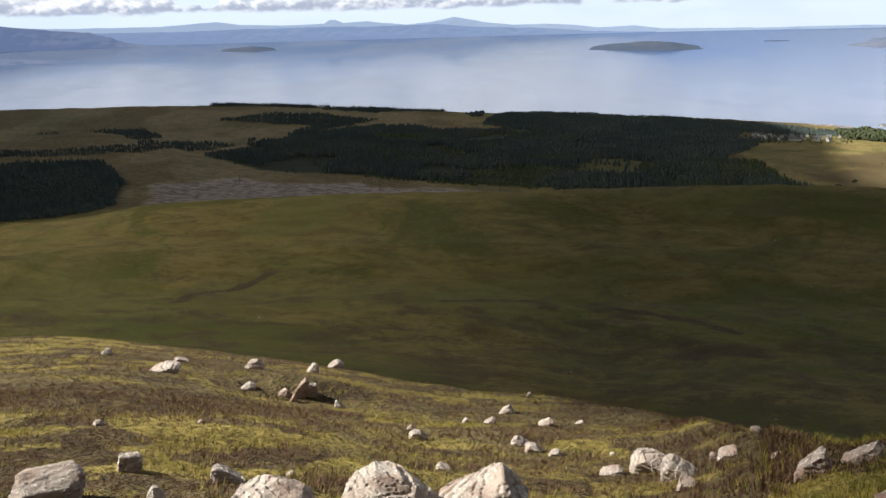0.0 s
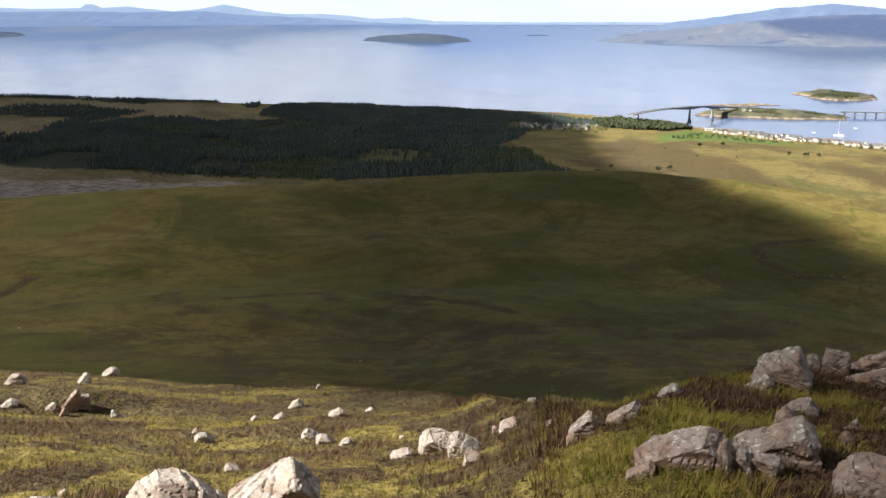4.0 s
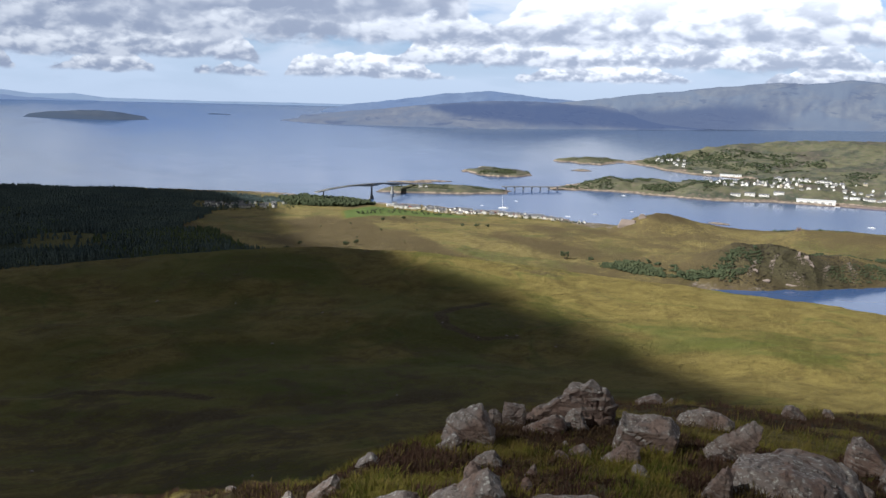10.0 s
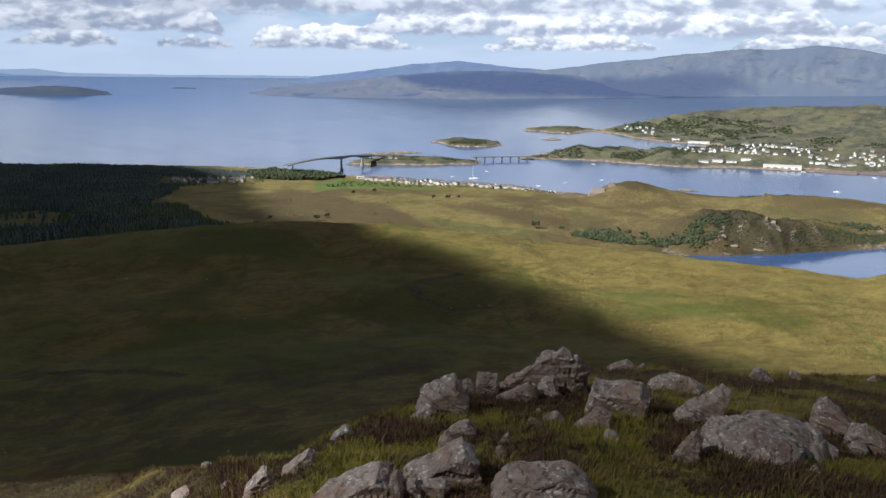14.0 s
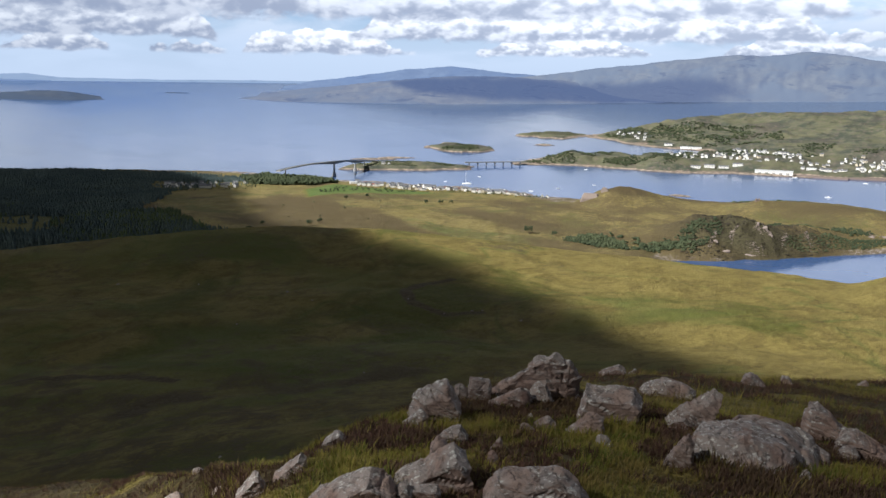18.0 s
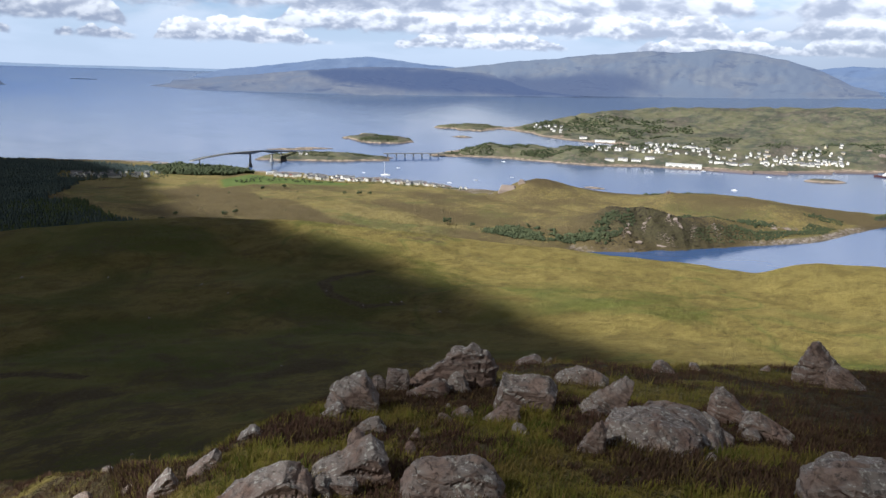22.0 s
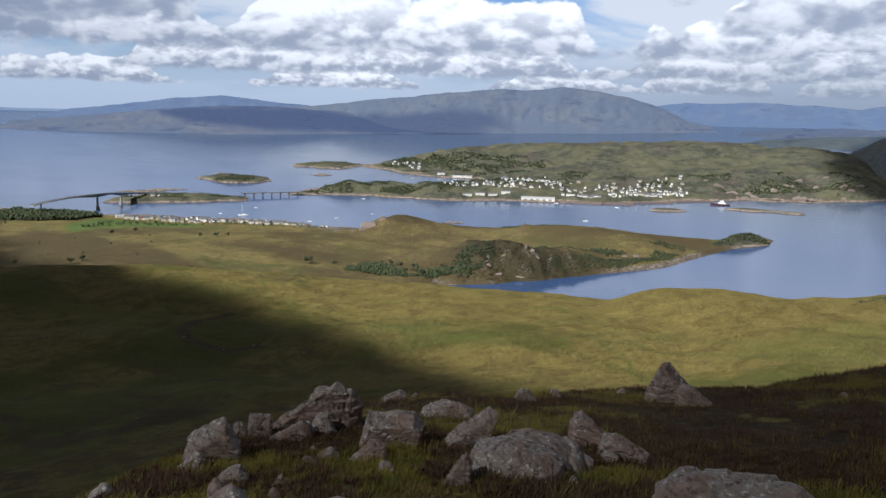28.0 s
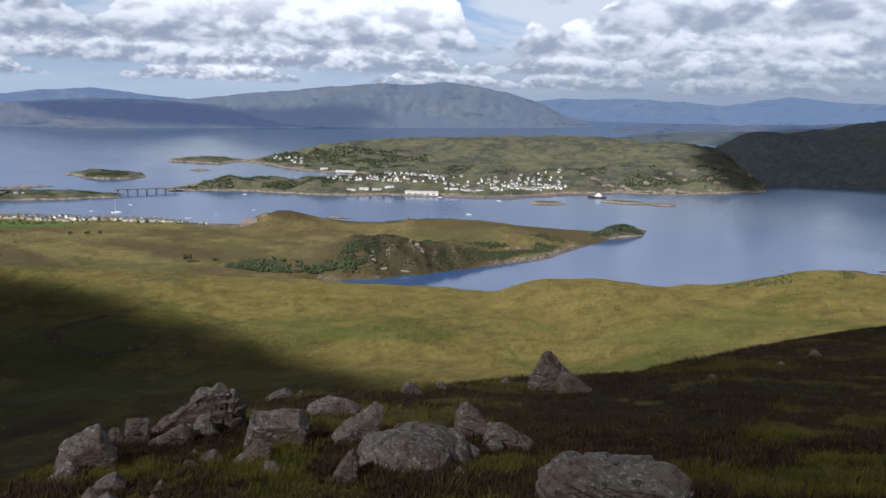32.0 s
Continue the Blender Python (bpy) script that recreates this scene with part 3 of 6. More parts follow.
def land(name, label, outline, height, rise=60.0, hills=(), step_az=0.1, step_r=7.0, wobble=10.0, seed=0, category="island", rough=3.0, mat=None):
    """An island or headland: ground that rises from its shoreline, with hills of its own."""
    a0, a1 = min(p[0] for p in outline) - 0.6, max(p[0] for p in outline) + 0.6
    r0, r1 = min(p[1] for p in outline) - 40, max(p[1] for p in outline) + 40
    az, rr = np.arange(a0, a1, step_az), np.arange(r0, r1, step_r)
    A, R = np.meshgrid(az, rr)
    X, Y = xy(A, R)

    def above(px, py):
        d = inside(px, py, outline) + wobble * (fbm(px, py, 45, 4, seed) + 0.7 * fbm(px, py, 110, 3, seed + 7))
        h = np.where(d > 0, 0.8 + np.minimum(d, 10) * 0.22 + height * sstep(d, 2, rise), np.maximum(-8, d * 0.5))
        for hill in hills:
            h = h + sstep(d, 0, 60) * bump(px, py, *hill)
        h = h + sstep(d, 4, 40) * rough * (fbm(px, py, 40, 4, seed + 3) + 2.0 * fbm(px, py, 160, 4, seed + 4))
        return np.where(d > 0, np.maximum(h, 0.4), h)

    SURFACES[seed] = lambda az, r: above(*xy(az, r)) + sea_z(r)
    h = above(X, Y)
    f = grid_faces(len(rr), len(az))
    keep = (h.ravel()[f] > -6).any(axis=1)
    f = f[keep]
    used = np.unique(f)
    back = np.zeros(h.size, dtype=np.int64)
    back[used] = np.arange(len(used))
    v = np.stack([X, Y, h + sea_z(R)], -1).reshape(-1, 3)[used]
    ob = mesh_object(name, v, back[f], mat or SHORE, [("shore", "FLOAT", h.ravel()[used])])
    return tagged(ob, label, category, kind="structure")


ISLE_BRIDGE = [(31.6, 2262), (32.8, 2230), (35, 2230), (37.3, 2222), (38.6, 2250), (40.5, 2262), (40.6, 2330), (38.5, 2370), (36, 2400), (33.6, 2380), (32.2, 2320)]
HEADLAND = [(42.9, 2425), (43.5, 2380), (45.5, 2392), (48.4, 2388), (50.4, 2355), (52, 2329), (53.8, 2304), (57.3, 2339), (60, 2335), (63.8, 2352), (66, 2400), (68.6, 2475), (73, 2575), (76.7, 2605), (80.5, 2720), (82.1, 2793), (82.0, 2980), (80.5, 3250), (79.6, 3700), (76, 3900),
            (66, 3880), (60, 3780), (55, 3640), (52, 3430), (50, 3290), (47.6, 3150), (48.7, 3086), (51.2, 2929), (53, 2870), (55.2, 2832), (56.2, 2760), (54.6, 2690), (51, 2640), (48, 2600), (45.2, 2560)]
DARK_SHORE = [(77.5, 3350), (80.4, 3060), (82.4, 2935), (85, 2970), (88.8, 3000), (95, 3050), (104, 3100), (108, 3800), (100, 4300), (88, 4350), (81, 4250), (79.5, 3700)]
land("island_with_lighthouse_cottage", "low green island with a pale rocky shore", ISLE_BRIDGE, 7, 30, [(34.6, 2330, 4, 60, 40)], 0.06, 5.0, 16.0, seed=61)
land("skerry", "flat dark tidal skerry", [(31.9, 2476), (33.6, 2462), (35.4, 2470), (35.2, 2488), (33.4, 2494)], 1.0, 20, (), 0.06, 4.0, 5.0, seed=65, rough=0.5)
land("skerry", "flat dark tidal skerry", [(33.8, 2508), (35.9, 2500), (36.5, 2512), (34.8, 2524)], 0.8, 20, (), 0.06, 4.0, 5.0, seed=66, rough=0.5)
land("skerry", "flat dark tidal skerry", [(44.4, 2872), (45.2, 2860), (46.0, 2872), (45.2, 2896)], 2.0, 20, (), 0.06, 4.0, 5.0, seed=67, rough=0.5)
land("island", "low grassy island ringed by pale rock", [(37.2, 2790), (37.8, 2700), (38.4, 2655), (40.4, 2640), (42.0, 2700), (42.4, 2768), (41, 2830), (38.8, 2860)], 4, 26, [(39.8, 2740, 2, 60, 50)], 0.05, 5.0, 42.0, seed=71)
land("island", "low rocky island with thin grass", [(42.9, 3110), (44.5, 3065), (46.4, 3060), (48.2, 3120), (48.6, 3165), (46.4, 3215), (44.6, 3200)], 4, 26, [(45.9, 3150, 3, 60, 40)], 0.06, 6.0, 46.0, seed=75)
land("headland", "green headland with scrub, crags and a harbour town", HEADLAND, 12, 90,
     [(46.6, 2500, 12, 60, 60), (50.5, 2520, 14, 130, 70), (55, 2520, 10, 100, 80), (53, 3450, 20, 160, 150), (58, 3500, 24, 280, 300), (64, 3500, 28, 280, 320), (70, 3500, 46, 300, 330), (75.5, 3350, 52, 240, 330), (78.6, 3150, 36, 160, 250), (66, 2900, 12, 300, 200), (73, 2900, 22, 200, 150), (79.6, 2880, 26, 80, 110)],
     0.12, 8.0, 18.0, seed=81, category="headland", rough=9.0)
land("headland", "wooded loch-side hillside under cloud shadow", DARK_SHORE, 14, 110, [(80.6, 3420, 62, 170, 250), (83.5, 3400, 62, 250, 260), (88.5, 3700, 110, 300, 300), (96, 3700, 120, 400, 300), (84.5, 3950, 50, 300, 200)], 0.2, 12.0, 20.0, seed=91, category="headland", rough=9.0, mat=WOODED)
land("spit", "narrow wooded islet at the end of the spit", [(70.5, 1700), (71.4, 1652), (73, 1720), (74.5, 1783), (74.8, 1850), (73.5, 1860), (71.6, 1800)], 12, 40, [(73.0, 1780, 8, 40, 40)], 0.06, 5.0, 6.0, seed=95)


def ridge(name, label, skyline, foot, depth, mat, seed=0, category="mountain", jag=0.085, back=60.0):
    """A distant ridge by its skyline (bearing, elevation) and the elevation of its foot; it has a front and a back slope."""
    az = np.arange(skyline[0][0], skyline[-1][0], 0.12)
    top = np.interp(az, [p[0] for p in skyline], [p[1] for p in skyline])
    ends = np.clip(np.minimum(az - az[0], az[-1] - az) / 0.8, 0, 1)
    top = top + jag * ends * (fbm(az, az * 0 + 3.3, 2.2, 5, seed) * 1.6 + 0.5 * fbm(az, az * 0 + 8.1, 0.6, 3, seed + 5))
    low = np.interp(az, [p[0] for p in foot], [p[1] for p in foot])
    rr = np.arange(1500.0, 4851.0, 5.0)
    r_foot = np.interp(np.tan(np.radians(low)), (sea_z(rr) - EYE_Z) / rr, rr)
    r_top = np.minimum(r_foot + depth, 4880.0)
    rows = 22
    V = []
    for k in range(rows + 1):
        f = k / rows
        r = r_foot + (r_top - r_foot) * f
        el = low + (top - low) * f ** 0.85
        gully = 0.03 * depth * math.sin(math.pi * f) * (fbm(az * 6, az * 0 + f * 14, 3.0, 5, seed + 9) + fbm(az * 6, az * 0 + f * 14, 12.0, 3, seed + 19))
        x, y = xy(az, r + 5 * gully)
        z = EYE_Z + r * np.tan(np.radians(el)) + gully * 0.8 - (3.0 if k == 0 else 0)
        V.append(np.stack([x, y, z], -1))
    x, y = xy(az, r_top + back)
    V.append(np.stack([x, y, np.minimum(V[-1][:, 2] - 30, 200)], -1))
    V = np.concatenate(V)
    ob = mesh_object(name, V, grid_faces(rows + 2, len(az)), mat)
    return tagged(ob, label, category, kind="structure")


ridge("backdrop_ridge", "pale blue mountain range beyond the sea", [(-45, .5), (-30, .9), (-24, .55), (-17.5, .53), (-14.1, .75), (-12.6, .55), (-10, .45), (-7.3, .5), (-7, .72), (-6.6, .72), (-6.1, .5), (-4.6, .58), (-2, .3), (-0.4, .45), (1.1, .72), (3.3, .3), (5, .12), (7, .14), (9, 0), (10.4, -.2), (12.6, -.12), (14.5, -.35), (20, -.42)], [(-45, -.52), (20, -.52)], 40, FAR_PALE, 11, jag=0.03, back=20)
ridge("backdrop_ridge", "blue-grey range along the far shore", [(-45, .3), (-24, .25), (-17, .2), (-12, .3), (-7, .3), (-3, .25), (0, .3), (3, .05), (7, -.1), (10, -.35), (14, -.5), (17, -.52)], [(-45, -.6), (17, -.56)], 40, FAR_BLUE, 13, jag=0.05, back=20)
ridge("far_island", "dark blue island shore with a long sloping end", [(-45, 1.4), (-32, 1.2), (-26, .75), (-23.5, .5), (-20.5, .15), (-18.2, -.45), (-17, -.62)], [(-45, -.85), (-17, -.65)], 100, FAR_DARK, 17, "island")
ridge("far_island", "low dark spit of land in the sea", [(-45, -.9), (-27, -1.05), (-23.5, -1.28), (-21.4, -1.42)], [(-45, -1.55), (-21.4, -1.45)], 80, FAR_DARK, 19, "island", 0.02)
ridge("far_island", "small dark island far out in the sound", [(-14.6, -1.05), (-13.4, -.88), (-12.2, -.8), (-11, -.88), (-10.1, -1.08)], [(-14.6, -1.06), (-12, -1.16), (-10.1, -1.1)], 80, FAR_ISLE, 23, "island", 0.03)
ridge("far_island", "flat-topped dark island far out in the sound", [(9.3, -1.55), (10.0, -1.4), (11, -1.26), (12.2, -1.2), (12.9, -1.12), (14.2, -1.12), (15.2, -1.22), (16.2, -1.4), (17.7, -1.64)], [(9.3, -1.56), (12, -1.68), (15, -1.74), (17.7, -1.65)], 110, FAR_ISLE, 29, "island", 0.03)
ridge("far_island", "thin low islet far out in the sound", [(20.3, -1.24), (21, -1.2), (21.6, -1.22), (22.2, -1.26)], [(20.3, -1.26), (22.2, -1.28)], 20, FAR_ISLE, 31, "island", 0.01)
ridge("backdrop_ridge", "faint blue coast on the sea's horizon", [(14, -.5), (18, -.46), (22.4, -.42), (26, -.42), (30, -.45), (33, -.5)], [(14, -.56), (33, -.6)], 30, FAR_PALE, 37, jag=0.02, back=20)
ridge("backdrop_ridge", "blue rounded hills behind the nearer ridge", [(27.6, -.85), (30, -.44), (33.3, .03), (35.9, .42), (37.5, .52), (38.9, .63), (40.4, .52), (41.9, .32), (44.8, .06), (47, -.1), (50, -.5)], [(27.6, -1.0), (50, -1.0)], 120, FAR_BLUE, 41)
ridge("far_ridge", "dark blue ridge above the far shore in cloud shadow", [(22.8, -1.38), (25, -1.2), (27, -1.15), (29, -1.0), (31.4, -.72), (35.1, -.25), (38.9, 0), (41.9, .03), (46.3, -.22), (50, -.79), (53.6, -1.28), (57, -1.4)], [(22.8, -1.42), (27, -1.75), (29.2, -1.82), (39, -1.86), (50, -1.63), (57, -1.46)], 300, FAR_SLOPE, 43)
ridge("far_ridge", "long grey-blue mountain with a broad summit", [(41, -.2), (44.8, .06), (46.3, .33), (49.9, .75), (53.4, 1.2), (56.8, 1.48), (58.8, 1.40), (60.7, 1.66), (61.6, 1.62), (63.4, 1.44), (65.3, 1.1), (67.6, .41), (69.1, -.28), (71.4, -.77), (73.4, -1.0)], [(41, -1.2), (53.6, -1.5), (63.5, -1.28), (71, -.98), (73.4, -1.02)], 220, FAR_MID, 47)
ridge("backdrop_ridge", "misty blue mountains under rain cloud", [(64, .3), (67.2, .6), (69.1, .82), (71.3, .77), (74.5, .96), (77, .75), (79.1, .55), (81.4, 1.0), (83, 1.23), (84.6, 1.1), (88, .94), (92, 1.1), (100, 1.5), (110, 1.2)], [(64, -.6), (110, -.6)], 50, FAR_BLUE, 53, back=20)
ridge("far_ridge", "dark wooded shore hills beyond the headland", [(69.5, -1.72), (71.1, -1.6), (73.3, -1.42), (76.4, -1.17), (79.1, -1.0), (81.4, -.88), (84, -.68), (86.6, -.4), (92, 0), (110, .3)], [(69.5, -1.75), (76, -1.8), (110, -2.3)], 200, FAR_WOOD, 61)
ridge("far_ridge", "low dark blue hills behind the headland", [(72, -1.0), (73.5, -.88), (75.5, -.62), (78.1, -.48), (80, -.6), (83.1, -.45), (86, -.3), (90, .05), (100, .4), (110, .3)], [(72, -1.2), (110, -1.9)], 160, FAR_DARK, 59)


def shade_cloud():
    """Broad cloud bank over the hill, up-sun of the ground that lies in its shade; lower over the hill than over the coast."""
    # carried on unseen behind the eye, added to hold back sky light
    shade = [(32.5, 910), (35, 825), (38, 758), (42, 684), (46, 622), (50, 566), (54, 512), (58, 458), (62, 422), (66, 395), (80, 380), (95, 380), (130, 500), (180, 1500), (-120, 2600), (-70, 2600), (-42, 2520), (-10, 2480), (8, 2440), (21, 2260), (25.5, 1800), (26.5, 1420), (28.0, 1250), (30.3, 1050)]
    gap = [(14, 4.5), (14, 8), (13, 12), (11, 17), (3, 22), (-2, 34), (-10, 60), (-34, 100), (-60, 60), (-50, 6), (-10, 4)]

    gx, gy = (np.unique(np.concatenate([np.arange(lo, hi, 20.0), np.arange(-95, 40 if k == 0 else 110, 1.6)])) for k, (lo, hi) in enumerate(((-2500, 900), (-1600, 2560))))
    X, Y = np.meshgrid(gx, gy)
    outer, inner = inside(X, Y, shade), -inside(X, Y, gap)
    outer = outer + 50 * fbm(X, Y, 120, 5, 77) * sstep(inner, 40, 160)
    az, r = np.degrees(np.arctan2(X, Y)), np.hypot(X, Y)
    # thinner over the coast and the head of the glen, where some sun comes through
    veil = np.where(r < 1000, np.interp(az, [-24, -8, 2, 10], [0.78, 0.87, 0.93, 0.99]), np.interp(az, [-6, 10], [0.93, 0.91]))
    veil = np.where(r < 40, np.interp(az, [20, 50, 64, 72], [0.92, 0.83, 0.80, 0.90]), veil)
    dense = veil * np.minimum(sstep(outer, -30, 40), sstep(inner, 0, 0.8 + 0.20 * r))
    dense = np.maximum(dense, np.where(r < 60, np.interp(az, [-24, -12, -2, 8], [0.78, 0.68, 0.42, 0.0]), 0.0))
    # lifted from the ground that it shades, towards the sun
    Z = np.interp(r, [0, 300, 1200], [450, 500, 760])
    f = (Z - np.maximum(0, ground_z(az, np.maximum(r, 0.1)))) / to_sun.z
    V = np.stack([X + to_sun.x * f, Y + to_sun.y * f, Z], -1).reshape(-1, 3)
    f = grid_faces(len(gy), len(gx))
    f = f[(outer.ravel()[f] > -30).any(axis=1) & (inner.ravel()[f] > 0).any(axis=1)]
    ob = mesh_object("cloud", V, f, CLOUD, [("dense", "FLOAT", dense.ravel())])
    return tagged(ob, "broad grey cumulus bank drifting over the hill", "cloud", kind="structure")


def far_cloud(label, shade, dense, seed, z=1000.0):
    """A cloud up-sun of the far ground that lies in its shade, by the (bearing, range) corners of that shade."""
    pts = np.array([xy(a, r) for a, r in shade])
    lo, hi = pts.min(0) - 120, pts.max(0) + 120
    gx, gy = np.meshgrid(np.arange(lo[0], hi[0], 25.0), np.arange(lo[1], hi[1], 25.0))
    d = inside(gx, gy, shade) + 60 * fbm(gx, gy, 200, 4, seed)
    f = (z - sea_z(np.hypot(gx, gy)) - 20) / to_sun.z
    V = np.stack([gx + to_sun.x * f, gy + to_sun.y * f, np.full_like(gx, z)], -1).reshape(-1, 3)
    F = grid_faces(*gx.shape)
    F = F[(d.ravel()[F] > -40).any(axis=1)]
    ob = mesh_object("cloud", V, F, CLOUD, [("dense", "FLOAT", (dense * sstep(d, -40, 60)).ravel())])
    return tagged(ob, label, "cloud", kind="structure")


shade_cloud()
far_cloud("dark rain cloud over the loch-side hills", [(78.6, 2760), (81, 2700), (84, 2850), (92, 2900), (106, 2950), (110, 4000), (96, 4500), (82, 4500), (77, 3900), (77.6, 3200)], 0.86, 87)
far_cloud("grey cumulus over the far ridge", [(39.2, 4120), (36.8, 4220), (34.4, 4420), (46, 4480), (58, 4480), (58, 4280), (50, 4150)], 0.95, 88)
# ---- woods, towns, bridge and boats ----
def plain(color, rough=0.8, vary=0.25, scale=0.6, spec=0.3, metal=0.0):
    """Paint, plaster or slate: one colour, weathered at two scales and a little different from piece to piece."""
    def build(k):
        place = k.node("TexCoord").outputs["Object"]
        n = k.noise(place, scale, 6.0, 0.65)
        one = k.node("ObjectInfo").outputs["Random"]
        f = k.math("ADD", k.math("MULTIPLY", n, vary * 1.4), k.math("MULTIPLY", one, vary))
        col = k.mix(k.math("MULTIPLY", f, 0.8, clamp=True), color, tuple(c * 0.45 for c in color))
        return principled(k, col, rough, n, 0.25, 0.05, spec, Metallic=metal)
    return build


def foliage(dark, light):
    def build(k):
        island = k.node("NewGeometry").outputs["Random Per Island"]
        place = k.node("TexCoord").outputs["Object"]
        n = k.noise(place, 0.35, 4.0, 0.7)
        patch = k.noise(place, 0.012, 3.0, 0.5)
        f = k.math("ADD", k.math("MULTIPLY", island, 0.35), k.math("MULTIPLY", k.smooth(patch, 0.42, 0.58), 0.65))
        col = k.mix(f, dark, light)
        col = k.mix(k.smooth(n, 0.35, 0.65), tuple(c * 0.75 for c in dark), col)
        return principled(k, col, 0.9, n, 0.6, 0.8, 0.1)
    return build


WHITE_WALL = material("white_harling", plain((0.80, 0.79, 0.76), 0.9, 0.18))
CREAM_WALL = material("cream_render", plain((0.62, 0.55, 0.43), 0.9, 0.2))
SLATE = material("slate_roof", plain((0.17, 0.175, 0.19), 0.6, 0.3))
RED_TILE = material("red_tile_roof", plain((0.25, 0.115, 0.095), 0.8, 0.3))
PALE_ROOF = material("pale_sheet_roof", plain((0.55, 0.56, 0.57), 0.55, 0.2))
CONCRETE = material("concrete", plain((0.32, 0.32, 0.31), 0.9, 0.3, 0.2))
STONE_QUAY = material("quay_stone", plain((0.22, 0.17, 0.15), 0.9, 0.35, 0.2))
HULL_WHITE = material("boat_white", plain((0.82, 0.82, 0.80), 0.35, 0.1))
HULL_DARK = material("boat_red", plain((0.085, 0.035, 0.035), 0.4, 0.2))
GLASS_DARK = material("window_glass", plain((0.03, 0.035, 0.045), 0.12, 0.1, spec=0.5))
SPRUCE = material("spruce", foliage((0.058, 0.082, 0.084), (0.108, 0.140, 0.120)))
LARCH = material("young_conifers", foliage((0.066, 0.092, 0.048), (0.125, 0.155, 0.070)))
BROADLEAF = material("broadleaf", foliage((0.052, 0.068, 0.038), (0.092, 0.106, 0.054)))
HEATH_BUSH = material("dark_heather_bush", foliage((0.052, 0.045, 0.035), (0.098, 0.084, 0.060)))
BARK = material("bark", plain((0.10, 0.075, 0.055), 0.95, 0.4, 3.0))


def at(az, r, base=0):
    """A place on one of the lands, by bearing and range."""
    x, y = xy(az, r)
    z = SURFACES[base](np.array([float(az)]), np.array([float(r)]))[0]
    return Vector((float(x), float(y), float(z)))


def conifer(sides=5, tiers=3):
    v, f = [], []
    for t in range(tiers):
        lo, hi = 0.08 + 0.27 * t, min(1.0, 0.52 + 0.27 * t)
        w = 0.24 * (1 - 0.24 * t)
        n = len(v)
        for s in range(sides):
            a = 2 * math.pi * (s + 0.5 * t) / sides
            v.append((w * math.cos(a), w * math.sin(a), lo + (0.03 if s % 2 else -0.02)))
        v.append((0, 0, hi))
        f += [(n + s, n + (s + 1) % sides, n + sides) for s in range(sides)]
    return np.array(v), np.array(f)


def crown_clump(seed):
    """An uneven clump of leaves: ragged lobes with gaps between them."""
    bm = bmesh.new()
    rnd = random.Random(seed)
    for k in range(4):
        m = bmesh.ops.create_icosphere(bm, subdivisions=1, radius=rnd.uniform(0.22, 0.36))
        off = Vector((rnd.uniform(-.36, .36), rnd.uniform(-.36, .36), rnd.uniform(-.15, .35)))
        for p in m["verts"]:
            p.co = p.co * rnd.uniform(0.55, 1.4) + off
    for p in bm.verts:
        p.co.z = p.co.z * 0.85 + 0.40
    v = np.array([p.co[:] for p in bm.verts])
    bm.verts.index_update()
    f = np.array([[p.index for p in q.verts] for q in bm.faces])
    bm.free()
    return v, f


def scatter(shapes, places, sizes, widths, rng):
    """Many copies of small shapes in one mesh."""
    V, F, count = [], [], 0
    pick = rng.integers(0, len(shapes), len(places))
    for s, (v, f) in enumerate(shapes):
        idx = np.where(pick == s)[0]
        if not len(idx):
            continue
        turn = rng.uniform(0, 2 * np.pi, len(idx))
        c, sn = np.cos(turn)[:, None], np.sin(turn)[:, None]
        lean = rng.normal(0, 0.03, (len(idx), 2))
        x, y, z = v[None, :, 0], v[None, :, 1], v[None, :, 2]
        h, w = sizes[idx][:, None], (sizes * widths)[idx][:, None]
        jit = 1 + rng.normal(0, 0.08, (len(idx), len(v)))
        P = np.stack([(x * c - y * sn) * w * jit + lean[:, :1] * z * h, (x * sn + y * c) * w * jit + lean[:, 1:] * z * h, z * h * jit], -1) + places[idx][:, None, :]
        V.append(P.reshape(-1, 3))
        F.append((f[None] + (np.arange(len(idx)) * len(v))[:, None, None] + count).reshape(-1, 3))
        count += len(idx) * len(v)
    return np.concatenate(V), np.concatenate(F)


CONIFERS = [conifer(5, 3), conifer(6, 3), conifer(5, 4)]
CLUMPS = [crown_clump(s) for s in range(6)]


